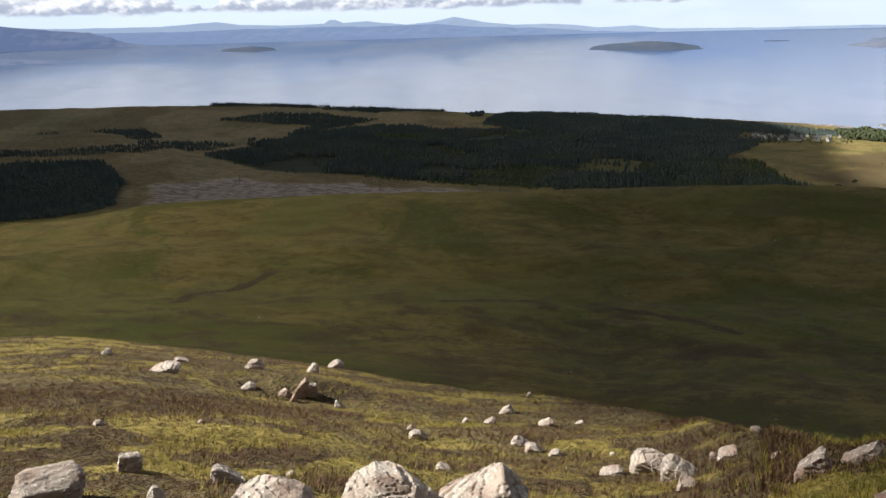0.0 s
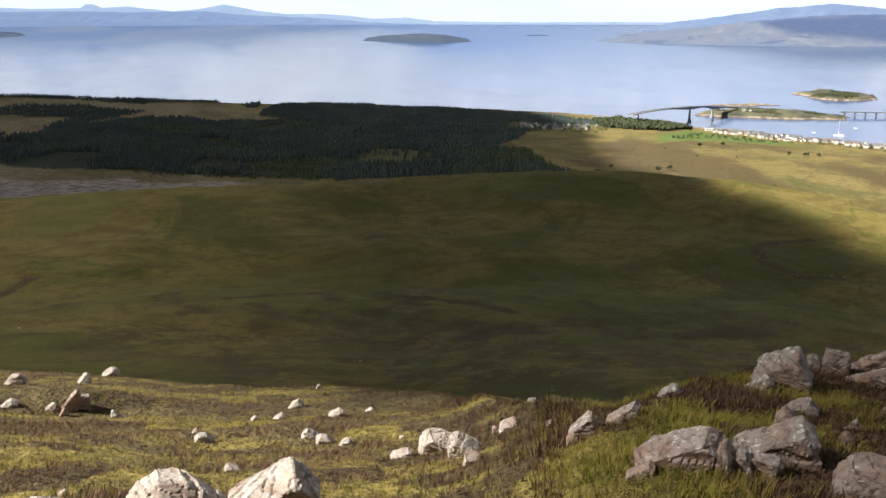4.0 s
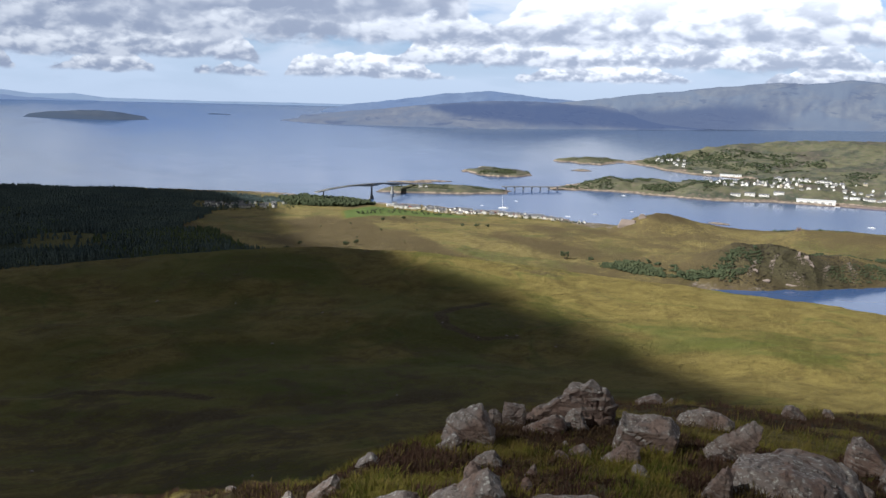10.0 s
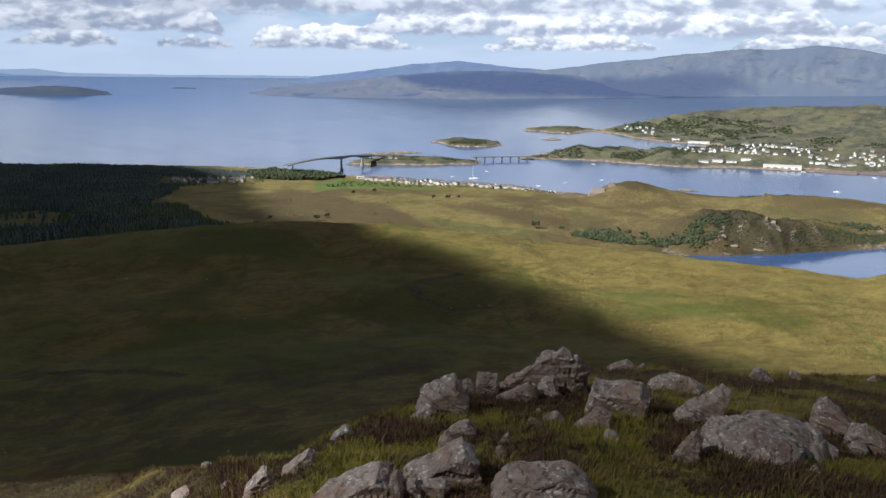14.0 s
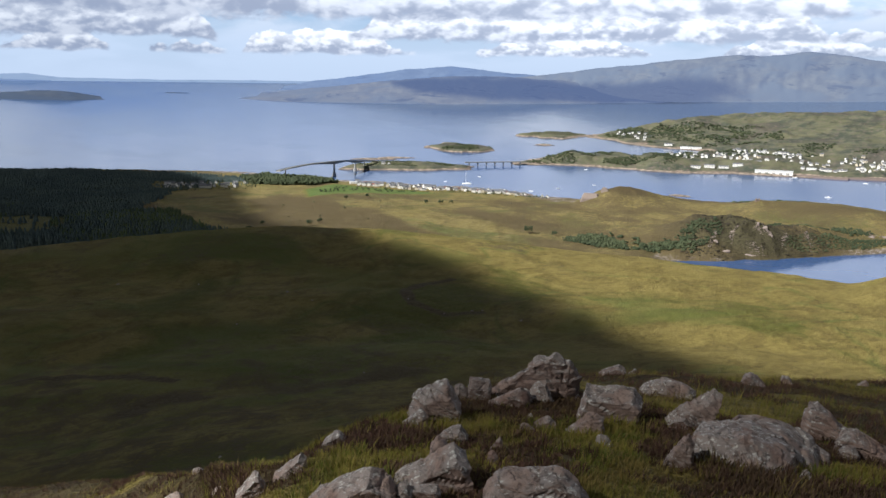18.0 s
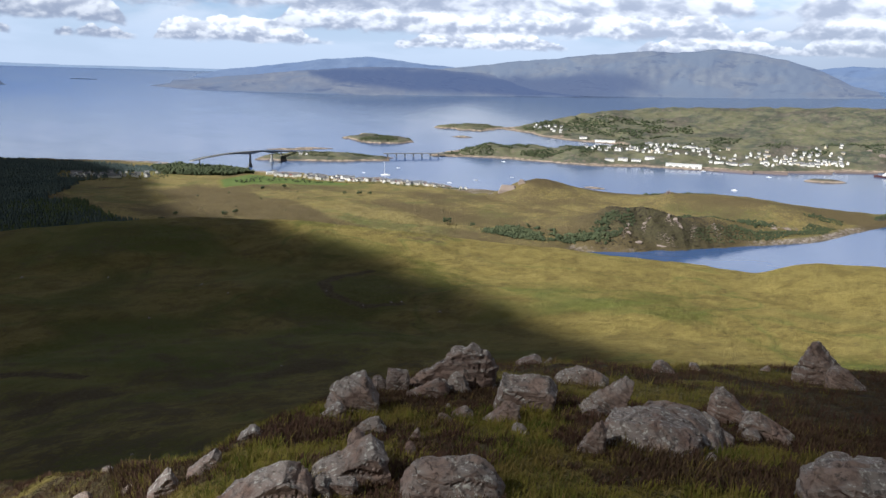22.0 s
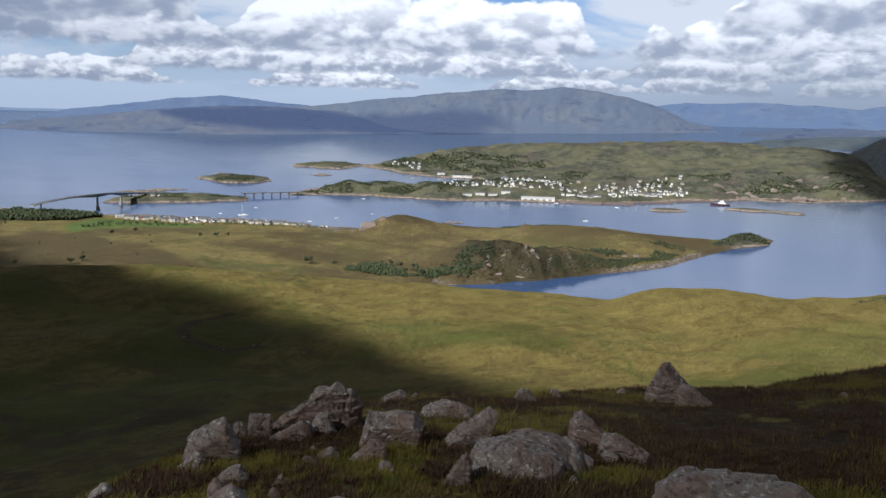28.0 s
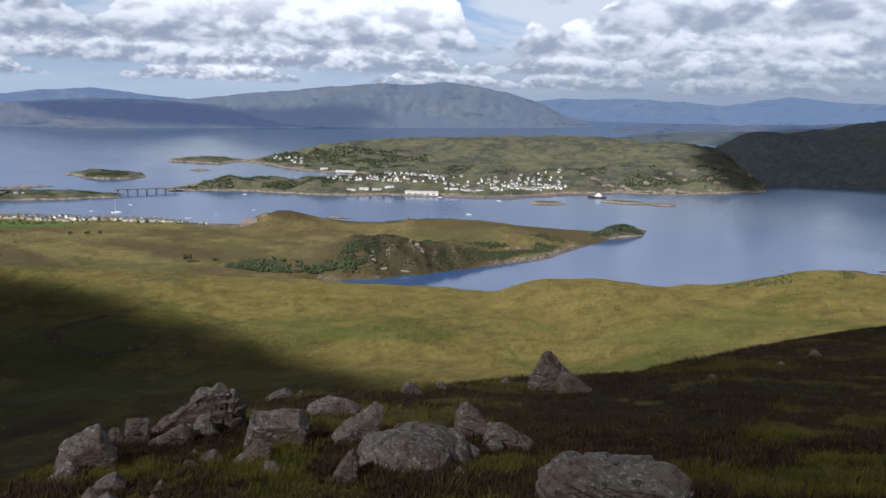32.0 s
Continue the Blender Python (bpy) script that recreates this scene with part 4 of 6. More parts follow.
def wood(name, label, outline, spacing, size, mat, shapes, width, base=0, seed=1, thin=0.0, patch=0.0, grain=70.0):
    """A wood: trees over an outline of (bearing, range) corners; thin: share left out; patch: clearings by noise."""
    rng = np.random.default_rng(seed)
    pts = np.array([xy(a, r) for a, r in outline])
    lo, hi = pts.min(0), pts.max(0)
    conical = shapes is CONIFERS
    spacing, size = spacing * (0.74 if conical else 0.54), size * (0.74 if conical else 0.66)
    gx, gy = np.meshgrid(np.arange(lo[0], hi[0], spacing), np.arange(lo[1], hi[1], spacing))
    px, py = gx.ravel() + rng.uniform(-.5, .5, gx.size) * spacing, gy.ravel() + rng.uniform(-.5, .5, gx.size) * spacing
    ok = (inside(px, py, outline) + 22 * fbm(px, py, 60, 3, seed) > 0) & (rng.random(px.size) > thin)
    if base == 0 and spacing < 9:
        for g in GLADES:
            ok &= (inside(px, py, g) + 14 * fbm(px, py, 40, 3, 34) < 0) | (rng.random(px.size) < 0.12)
    if patch:
        ok &= fbm(px, py, grain, 3, seed + 7) > patch
    px, py = px[ok], py[ok]
    az, r = np.degrees(np.arctan2(px, py)), np.hypot(px, py)
    z = SURFACES[base](az, r)
    ok = z > sea_z(r) + 0.8
    px, py, z = px[ok], py[ok], z[ok]
    sizes = size * rng.uniform(0.62, 1.2, len(px)) * (1 + 0.5 * fbm(px, py, 90, 2, seed + 3))
    V, F = scatter(shapes, np.stack([px, py, z - 0.4], -1), sizes, rng.uniform(0.85, 1.2, len(px)) * width, rng)
    return tagged(mesh_object(name, V, F, mat, smooth=False), label, "wood", kind="stuff")


wood("conifer_plantation", "dense dark spruce plantation in cloud shadow", [(-34, 1010), (-24, 1030), (-21.3, 1120), (-20.4, 1300), (-22, 1460), (-34, 1500)], 7.0, 12, SPRUCE, CONIFERS, 1.5, seed=3)
wood("conifer_plantation", "mixed spruce forest with paler young stands", [(-15.5, 1500), (-12, 1330), (-6, 1300), (-1, 1250), (4, 1225), (9, 1200), (10, 1500), (12, 1720), (4, 1900), (-4, 1930), (-9, 1800)], 7.5, 10, SPRUCE, CONIFERS, 1.7, seed=5, patch=-0.14, grain=110.0)
wood("young_forest", "paler young conifers and birch between the spruce", [(-14, 1400), (-6, 1280), (4, 1215), (10, 1190), (12, 1600), (8, 1850), (-4, 1850)], 12.0, 9, LARCH, CONIFERS, 1.8, seed=6, patch=-0.05, grain=90.0)
wood("conifer_plantation", "tall spruce at the edge of the moor", [(7.5, 1190), (14, 1195), (19, 1200), (24.2, 1235), (22.5, 1290), (20.3, 1400), (18.5, 1520), (11, 1560), (8, 1400)], 7.5, 13, SPRUCE, CONIFERS, 1.25, seed=7, patch=-0.3)
wood("conifer_plantation", "dark spruce between the moor and the coastal ridge", [(9, 1500), (14, 1500), (18.6, 1490), (19.6, 1600), (20.5, 1780), (15, 1790), (10, 1770)], 8.0, 10, SPRUCE, CONIFERS, 1.6, seed=43, patch=-0.3)
wood("young_forest", "sunlit young conifers at the edge of the moor", [(14, 1210), (21, 1215), (23.5, 1250), (20.5, 1480), (18, 1480), (13, 1420)], 8.0, 11, LARCH, CONIFERS, 1.35, seed=8, patch=0.0)
wood("conifer_plantation", "dark spruce along the coastal ridge", [(3, 2010), (6, 1900), (11, 1760), (19, 1740), (25.2, 1900), (26, 2040), (22, 2130), (15, 2220), (8, 2280), (4, 2230)], 7.5, 9, SPRUCE, CONIFERS, 1.9, seed=9, patch=-0.4)
wood("conifer_plantation", "strip of dark trees along the skyline", [(-30, 2290), (-20, 2270), (-8, 2200), (-2, 2130), (3, 2160), (3, 2260), (-8, 2290), (-20, 2320), (-30, 2330)], 8.0, 8, SPRUCE, CONIFERS, 1.8, seed=10, patch=-0.02, grain=160.0)
wood("conifer_plantation", "dark belts of trees across the open moor", [(-30, 1560), (-15, 1560), (-7, 1880), (-4, 2040), (-10, 2120), (-18, 1900), (-30, 1800)], 8.5, 8, SPRUCE, CONIFERS, 1.8, seed=12, patch=0.16, grain=220.0)
wood("broadleaf_wood", "sunlit broadleaf wood by the bridge", [(25.2, 1940), (27, 1890), (29.2, 1880), (31.2, 1960), (30.4, 2050), (28.8, 2110), (26.6, 2150), (25.2, 2100)], 8.5, 14, BROADLEAF, CLUMPS, 0.85, seed=13, thin=0.05)
wood("broadleaf_wood", "trees round the hillside village", [(18.5, 1800), (21, 1770), (25.5, 1790), (26.5, 1930), (24, 1980), (19, 1960)], 15.0, 6, BROADLEAF, CLUMPS, 0.9, seed=14, thin=0.55)
wood("scrub", "dark birch and gorse scrub below the knoll", [(46.2, 1258), (49, 1222), (52.5, 1212), (54.8, 1225), (55.2, 1290), (53.2, 1262), (51, 1290), (48.4, 1300)], 7.0, 7, BROADLEAF, CLUMPS, 1.2, seed=15, thin=0.1, patch=-0.2, grain=30.0)
wood("scrub", "dense dark birch on the flank of the rocky knoll", [(52.8, 1235), (55.2, 1228), (56.6, 1262), (57.0, 1318), (56.0, 1352), (54.6, 1310), (53.4, 1285)], 6.0, 5, BROADLEAF, CLUMPS, 1.3, seed=35, thin=0.1, patch=-0.15, grain=24.0)
wood("scrub", "dark bushes along the loch shore", [(60.4, 1290), (62.4, 1318), (64.4, 1372), (66.4, 1424), (68.4, 1490), (69.6, 1560), (68.4, 1540), (66.2, 1462), (64.0, 1410), (62.0, 1352), (60.6, 1318)], 6.0, 4, BROADLEAF, CLUMPS, 1.4, seed=36, thin=0.1, patch=0.0, grain=26.0)
wood("scrub", "dark scrub on the peninsula slopes", [(59.4, 1470), (62, 1420), (65.5, 1420), (69.5, 1560), (70, 1700), (66.5, 1560), (62.5, 1520)], 9.0, 5, BROADLEAF, CLUMPS, 1.3, seed=16, patch=0.06)
wood("scrub", "shore scrub behind the peninsula", [(55, 1780), (58, 1770), (62, 1830), (66, 1760), (69.4, 1730), (68, 1690), (64, 1740), (58, 1700)], 10.0, 5, BROADLEAF, CLUMPS, 1.3, seed=17, patch=0.12)
wood("scrub", "low wood on the spit islet", [(71.2, 1690), (73, 1750), (74.5, 1800), (74.4, 1840), (72.2, 1800)], 7.0, 6, BROADLEAF, CLUMPS, 1.2, base=95, seed=18)
wood("scrub", "scattered bushes on the low moor", [(24.5, 1180), (40, 1190), (45, 1280), (45, 1700), (36, 1700), (27, 1600)], 17.0, 4, BROADLEAF, CLUMPS, 1.2, seed=19, thin=0.993)
wood("broadleaf_wood", "hedge trees behind the shore town", [(29.3, 1720), (33, 1770), (37, 1800), (42, 1770), (45.5, 1740), (45.5, 1790), (41, 1830), (36, 1850), (32, 1900)], 14.0, 6, BROADLEAF, CLUMPS, 1.0, seed=20, thin=0.6)
wood("scrub", "thick dark scrub on the headland shore", [(44.2, 2420), (48, 2410), (52, 2360), (53.5, 2370), (56, 2560), (62, 2580), (57, 2680), (54, 2640), (48, 2560), (45.4, 2520)], 12.0, 7, BROADLEAF, CLUMPS, 1.3, base=81, seed=22, patch=-0.12)
wood("scrub", "dark scrub between the harbour houses", [(56, 2760), (62, 2700), (68, 2700), (74, 2660), (80, 2800), (78, 2950), (70, 2850), (62, 2900)], 17.0, 7, BROADLEAF, CLUMPS, 1.5, base=81, seed=23, patch=0.10)
wood("scrub", "dark woodland on the upper headland", [(48.6, 3110), (52, 2960), (56, 2900), (60, 3000), (60, 3250), (55, 3350), (50, 3250)], 19.0, 9, BROADLEAF, CLUMPS, 1.6, base=81, seed=24, patch=-0.05)
wood("scrub", "dark bushes on the grassy island", [(38.2, 2700), (40.2, 2672), (41.6, 2720), (41.4, 2800), (39.2, 2820)], 8.0, 4, BROADLEAF, CLUMPS, 1.5, base=71, seed=41, patch=-0.05, grain=50.0)
wood("scrub", "thin dark bushes on the outer island", [(44.2, 3110), (46.4, 3095), (47.6, 3140), (46, 3180), (44.6, 3170)], 12.0, 4, BROADLEAF, CLUMPS, 1.5, base=75, seed=42, patch=0.0, grain=50.0)
wood("scrub", "low bushes on the lighthouse island", [(32.6, 2300), (34, 2270), (37, 2270), (39.5, 2290), (38.6, 2340), (34, 2370)], 9.0, 4, BROADLEAF, CLUMPS, 1.3, base=61, seed=26, patch=0.02)
wood("scrub", "scrub along the crest of the near moor", [(79.6, 812), (82, 800), (85.2, 796), (87.5, 812), (87.5, 842), (84, 846), (80, 846)], 6.0, 2.6, BROADLEAF, CLUMPS, 1.4, seed=27, patch=0.06, grain=30.0)

wood("heather_scrub", "dark heather and bracken on the rocky knoll", [(54.6, 1225), (58, 1228), (61, 1280), (64.0, 1352), (63.2, 1400), (60.5, 1420), (56.5, 1400), (54.4, 1330)], 6.5, 2.0, HEATH_BUSH, CLUMPS, 2.4, seed=28, thin=0.2)


def part(name, bm, mat, parent=None, label=""):
    me = bpy.data.meshes.new(name)
    bmesh.ops.recalc_face_normals(bm, faces=bm.faces)
    bm.to_mesh(me)
    bm.free()
    me.materials.append(mat)
    ob = new(name, me)
    ob.parent = parent
    if label:
        tagged(ob, label)
    return ob


def box(bm, x0, x1, y0, y1, z0, z1, bevel=0.0):
    m = bmesh.ops.create_cube(bm, size=1.0)
    for p in m["verts"]:
        p.co = Vector((x0 + (p.co.x + .5) * (x1 - x0), y0 + (p.co.y + .5) * (y1 - y0), z0 + (p.co.z + .5) * (z1 - z0)))
    if bevel:
        bmesh.ops.bevel(bm, geom=list({e for p in m["verts"] for e in p.link_edges}), offset=bevel, segments=1, affect="EDGES")


def prism(bm, profile, y0, y1):
    """A solid with an (x, z) outline, drawn out along y."""
    a = [bm.verts.new((x, y0, z)) for x, z in profile]
    b = [bm.verts.new((x, y1, z)) for x, z in profile]
    n = len(profile)
    bm.faces.new(a), bm.faces.new(b[::-1])
    for k in range(n):
        bm.faces.new((a[k], b[k], b[(k + 1) % n], a[(k + 1) % n]))


def house(length, width, eave, pitch, wall_mat, roof_mat, label, chimneys=2, windows=3):
    """A gabled house: walls down into the slope, roof with overhang, chimneys, a door and windows on both sides."""
    top = new("house")
    bm = bmesh.new()
    hw, ridge_z = width / 2, eave + width / 2 * pitch
    prism(bm, [(-hw, -3.0), (hw, -3.0), (hw, eave), (0, ridge_z), (-hw, eave)], -length / 2, length / 2)
    wall = part("wall", bm, wall_mat, top)
    for side in (-1, 1):
        bm = bmesh.new()
        o = 0.35
        prism(bm, [(side * (hw + o), eave - o * pitch + 0.06), (side * (hw + o), eave - o * pitch + 0.3), (0, ridge_z + 0.3), (0, ridge_z + 0.06)], -length / 2 - 0.3, length / 2 + 0.3)
        part("roof", bm, roof_mat, top)
    for c in range(chimneys):
        bm = bmesh.new()
        y = (length / 2 - 0.7) * (1 if c else -1)
        box(bm, -0.5, 0.5, y - 0.4, y + 0.4, ridge_z - 0.6, ridge_z + 1.3, 0.06)
        part("chimney", bm, CONCRETE, top)
    for side in (-1, 1):
        for k in range(windows):
            y = length * ((k + 0.5) / windows - 0.5)
            for z in ((1.0, 2.3),) if eave < 4 else ((1.0, 2.3), (3.6, 4.8)):
                bm = bmesh.new()
                box(bm, side * hw - 0.06, side * hw + 0.06, y - 0.55, y + 0.55, z[0], z[1])
                part("window", bm, GLASS_DARK, wall)
    return tagged(top, label, "house")


STOCK = {
    "cottage": lambda: house(9, 6, 3.0, 0.8, WHITE_WALL, SLATE, "small white harled cottage with a slate roof"),
    "villa": lambda: house(10, 6.6, 5.0, 0.75, WHITE_WALL, SLATE, "two-storey white house with a slate roof"),
    "red": lambda: house(9.5, 6.4, 3.2, 0.8, WHITE_WALL, RED_TILE, "white house with a red tiled roof", 1),
    "cream": lambda: house(9.5, 6.5, 4.8, 0.7, CREAM_WALL, SLATE, "cream rendered house with a slate roof"),
    "terrace": lambda: house(26, 7, 5.0, 0.6, WHITE_WALL, SLATE, "long white terrace with a slate roof", 2, 8),
    "shed": lambda: house(24, 11, 4.0, 0.35, WHITE_WALL, PALE_ROOF, "low white shed with a pale sheet roof", 0, 4),
}
models = {}


def build_house(kind, az, r, base=0, turn=0.0, group="town houses", lift=0.0):
    """One house of the stock, its front turned to the shore or the road."""
    p = at(az, r, base)
    m = Matrix.Translation((p.x, p.y, p.z + lift)) @ pose(0, 0, 0, 0, 0, -az + 90 + turn)
    if kind not in models:
        models[kind] = STOCK[kind]()
        models[kind].matrix_basis = m
        ob = models[kind]
    else:
        ob = copy_thing(models[kind], m)
    return tagged(ob, group=group)


def street(shore, rows, spacing, depth, base, kinds, group, seed, thin=0.1, first=14.0):
    """Houses in rows behind a line of (bearing, range) corners; the rows lie nearer to the hill (depth < 0) or beyond."""
    rng = random.Random(seed)
    for row in range(rows):
        for (a0, r0), (a1, r1) in zip(shore, shore[1:]):
            span = math.hypot(radians(a1 - a0) * (r0 + r1) / 2, r1 - r0)
            n = max(1, round(span / spacing))
            for k in range(n):
                if rng.random() < thin:
                    continue
                f = (k + rng.uniform(0.15, 0.85)) / n
                az, r = a0 + (a1 - a0) * f, r0 + (r1 - r0) * f + math.copysign(first, depth) + depth * (row + rng.uniform(-.25, .25))
                if SURFACES[base](np.array([az]), np.array([r]))[0] > sea_z(r) + 0.6:
                    build_house(rng.choice(kinds), az, r, base, rng.choice((0, 90, 8, -8, 90, 60)) + rng.uniform(-5, 5), group)


LOW_TOWN = ["cottage", "villa", "villa", "cottage", "villa", "cream", "red"]
street([(32.6, 1985), (35.1, 1938), (37.4, 1912), (39.7, 1892), (42.0, 1858), (43.6, 1840)], 4, 11.5, -14.0, 0, LOW_TOWN, "shore town houses", 4, 0.12)
street([(43.6, 1840), (44.6, 1828), (45.8, 1815)], 2, 16.0, -14.0, 0, ["cottage", "villa"], "shore town houses", 5, 0.25)
build_house("shed", 32.5, 1950, 0, 10, "shore town houses")
build_house("terrace", 33.6, 1935, 0, 5, "shore town houses")
street([(20.0, 1925), (21.4, 1915), (23.2, 1910), (24.8, 1925)], 4, 16.0, -22.0, 0, ["cottage", "villa", "cottage"], "hillside village houses", 6, 0.25)
street([(23.2, 1945), (25.6, 1950)], 1, 24.0, -14.0, 0, ["cottage", "villa"], "hillside village houses", 7, 0.2)
build_house("terrace", 22.7, 1822, 0, 0, "hillside village houses")
for k in range(4):
    build_house("terrace", 55.0 + 0.86 * k, 2378 + 6 * k, 81, 0, "harbour town houses")
street([(53.3, 2440), (55.5, 2470), (57.8, 2470), (59.5, 2450)], 3, 19.0, 24.0, 81, ["villa", "cottage", "cream", "villa"], "harbour town houses", 8, 0.25)
street([(57.4, 2640), (59, 2640), (61.2, 2640)], 4, 19.0, 26.0, 81, ["villa", "cottage", "villa"], "upper town houses", 9, 0.2)
street([(61.2, 2405), (63, 2410), (65, 2430), (67, 2470), (69.6, 2545)], 2, 17.0, 22.0, 81, ["villa", "cottage", "villa", "cream", "shed", "terrace"], "harbour town houses", 10, 0.16)
street([(61.0, 2460), (63, 2465), (65, 2480), (67, 2510), (69.2, 2570)], 8, 21.0, 33.0, 81, ["villa", "cottage", "cottage", "villa", "cream"], "harbour town houses", 12, 0.42)
street([(56.0, 2510), (58.5, 2510), (61, 2500)], 5, 24.0, 34.0, 81, ["villa", "cottage", "cottage"], "harbour town houses", 13, 0.5)
street([(49.9, 3090), (51.8, 2985)], 3, 24.0, 28.0, 81, ["villa", "cottage"], "far village houses", 11, 0.15)
build_house("terrace", 53.2, 2895, 81, 0, "far village houses")
for k in range(3):
    build_house("shed", 54.2 + 0.42 * k, 2868 - 5 * k, 81, 0, "far village houses")
build_house("villa", 34.4, 2290, 61, 0, "island cottages")
build_house("cottage", 34.8, 2296, 61, 80, "island cottages")
build_house("shed", 58.9, 2640, 81, 0, "harbour town houses")


def warehouse():
    top = new("warehouse")
    bm = bmesh.new()
    prism(bm, [(-9, -3), (9, -3), (9, 7.5), (0, 10), (-9, 7.5)], -46, 46)
    part("wall", bm, WHITE_WALL, top)
    for side in (-1, 1):
        bm = bmesh.new()
        prism(bm, [(side * 9.6, 7.45), (side * 9.6, 7.75), (0, 10.4), (0, 10.1)], -47, 47)
        part("roof", bm, PALE_ROOF, top)
    for k in range(5):
        bm = bmesh.new()
        box(bm, -9.12, -8.95, -38 + 17 * k, -30 + 17 * k, -1, 4.5)
        part("door", bm, CONCRETE, top, "grey roller door")
    p = at(59.75, 2362, 81)
    top.matrix_basis = Matrix.Translation((p.x, p.y, float(sea_z(2362)) + 2.6)) @ pose(0, 0, 0, 0, 0, -59.75 + 90)
    return tagged(top, "long white harbour warehouse with a pale roof", "warehouse")


warehouse()


def quay():
    """Stone quay in front of the harbour town, with fenders along its face."""
    top = new("quay")
    for k, (a, r, length, depth, turn) in enumerate(((62.6, 2352, 120, 26, -6), (64.9, 2372, 95, 40, 4), (67.3, 2425, 110, 22, 18), (69.9, 2490, 110, 14, 24))):
        x, y = xy(a, r)
        bm = bmesh.new()
        box(bm, -depth / 2, depth / 2, -length / 2, length / 2, -6, 3.4, 0.3)
        bmesh.ops.transform(bm, matrix=Matrix.Translation((float(x), float(y), float(sea_z(r)))) @ pose(0, 0, 0, 0, 0, -a + 90 + turn), verts=bm.verts)
        deck = part("deck", bm, STONE_QUAY, top)
        for j in range(10):
            bm = bmesh.new()
            yy = -length / 2 + length * (j + 0.5) / 10
            box(bm, depth / 2, depth / 2 + 0.6, yy - 0.4, yy + 0.4, -2, 3.0)
            bmesh.ops.transform(bm, matrix=Matrix.Translation((float(x), float(y), float(sea_z(r)))) @ pose(0, 0, 0, 0, 0, -a + 90 + turn), verts=bm.verts)
            part("fender", bm, BARK, top)
    return tagged(top, "dark red stone quay along the harbour", "quay")


quay()
land("islet", "small grassy islet off the harbour", [(67.0, 2262), (68.2, 2248), (69.5, 2285), (68.8, 2312), (67.4, 2300)], 3, 20, (), 0.05, 4.0, 10.0, seed=101, rough=1.0)
land("islet", "long low islet off the harbour", [(71.6, 2362), (73.4, 2345), (74.6, 2352), (76.5, 2338), (76.6, 2362), (74.5, 2385), (72.6, 2392)], 3, 20, (), 0.05, 4.0, 12.0, seed=105, rough=1.0)
land("shingle_neck", "pale shingle neck to the spit islet", [(69.6, 1650), (70.6, 1640), (71.5, 1672), (71.2, 1730), (70.3, 1732), (69.8, 1710)], 1.6, 30, (), 0.05, 5.0, 4.0, seed=111, rough=0.2, category="beach")
land("skerry", "low stony jetty point behind the knoll", [(53.4, 1905), (54.0, 1890), (54.9, 1892), (54.8, 1906), (53.8, 1918)], 0.8, 20, (), 0.05, 4.0, 3.0, seed=115, rough=0.3)


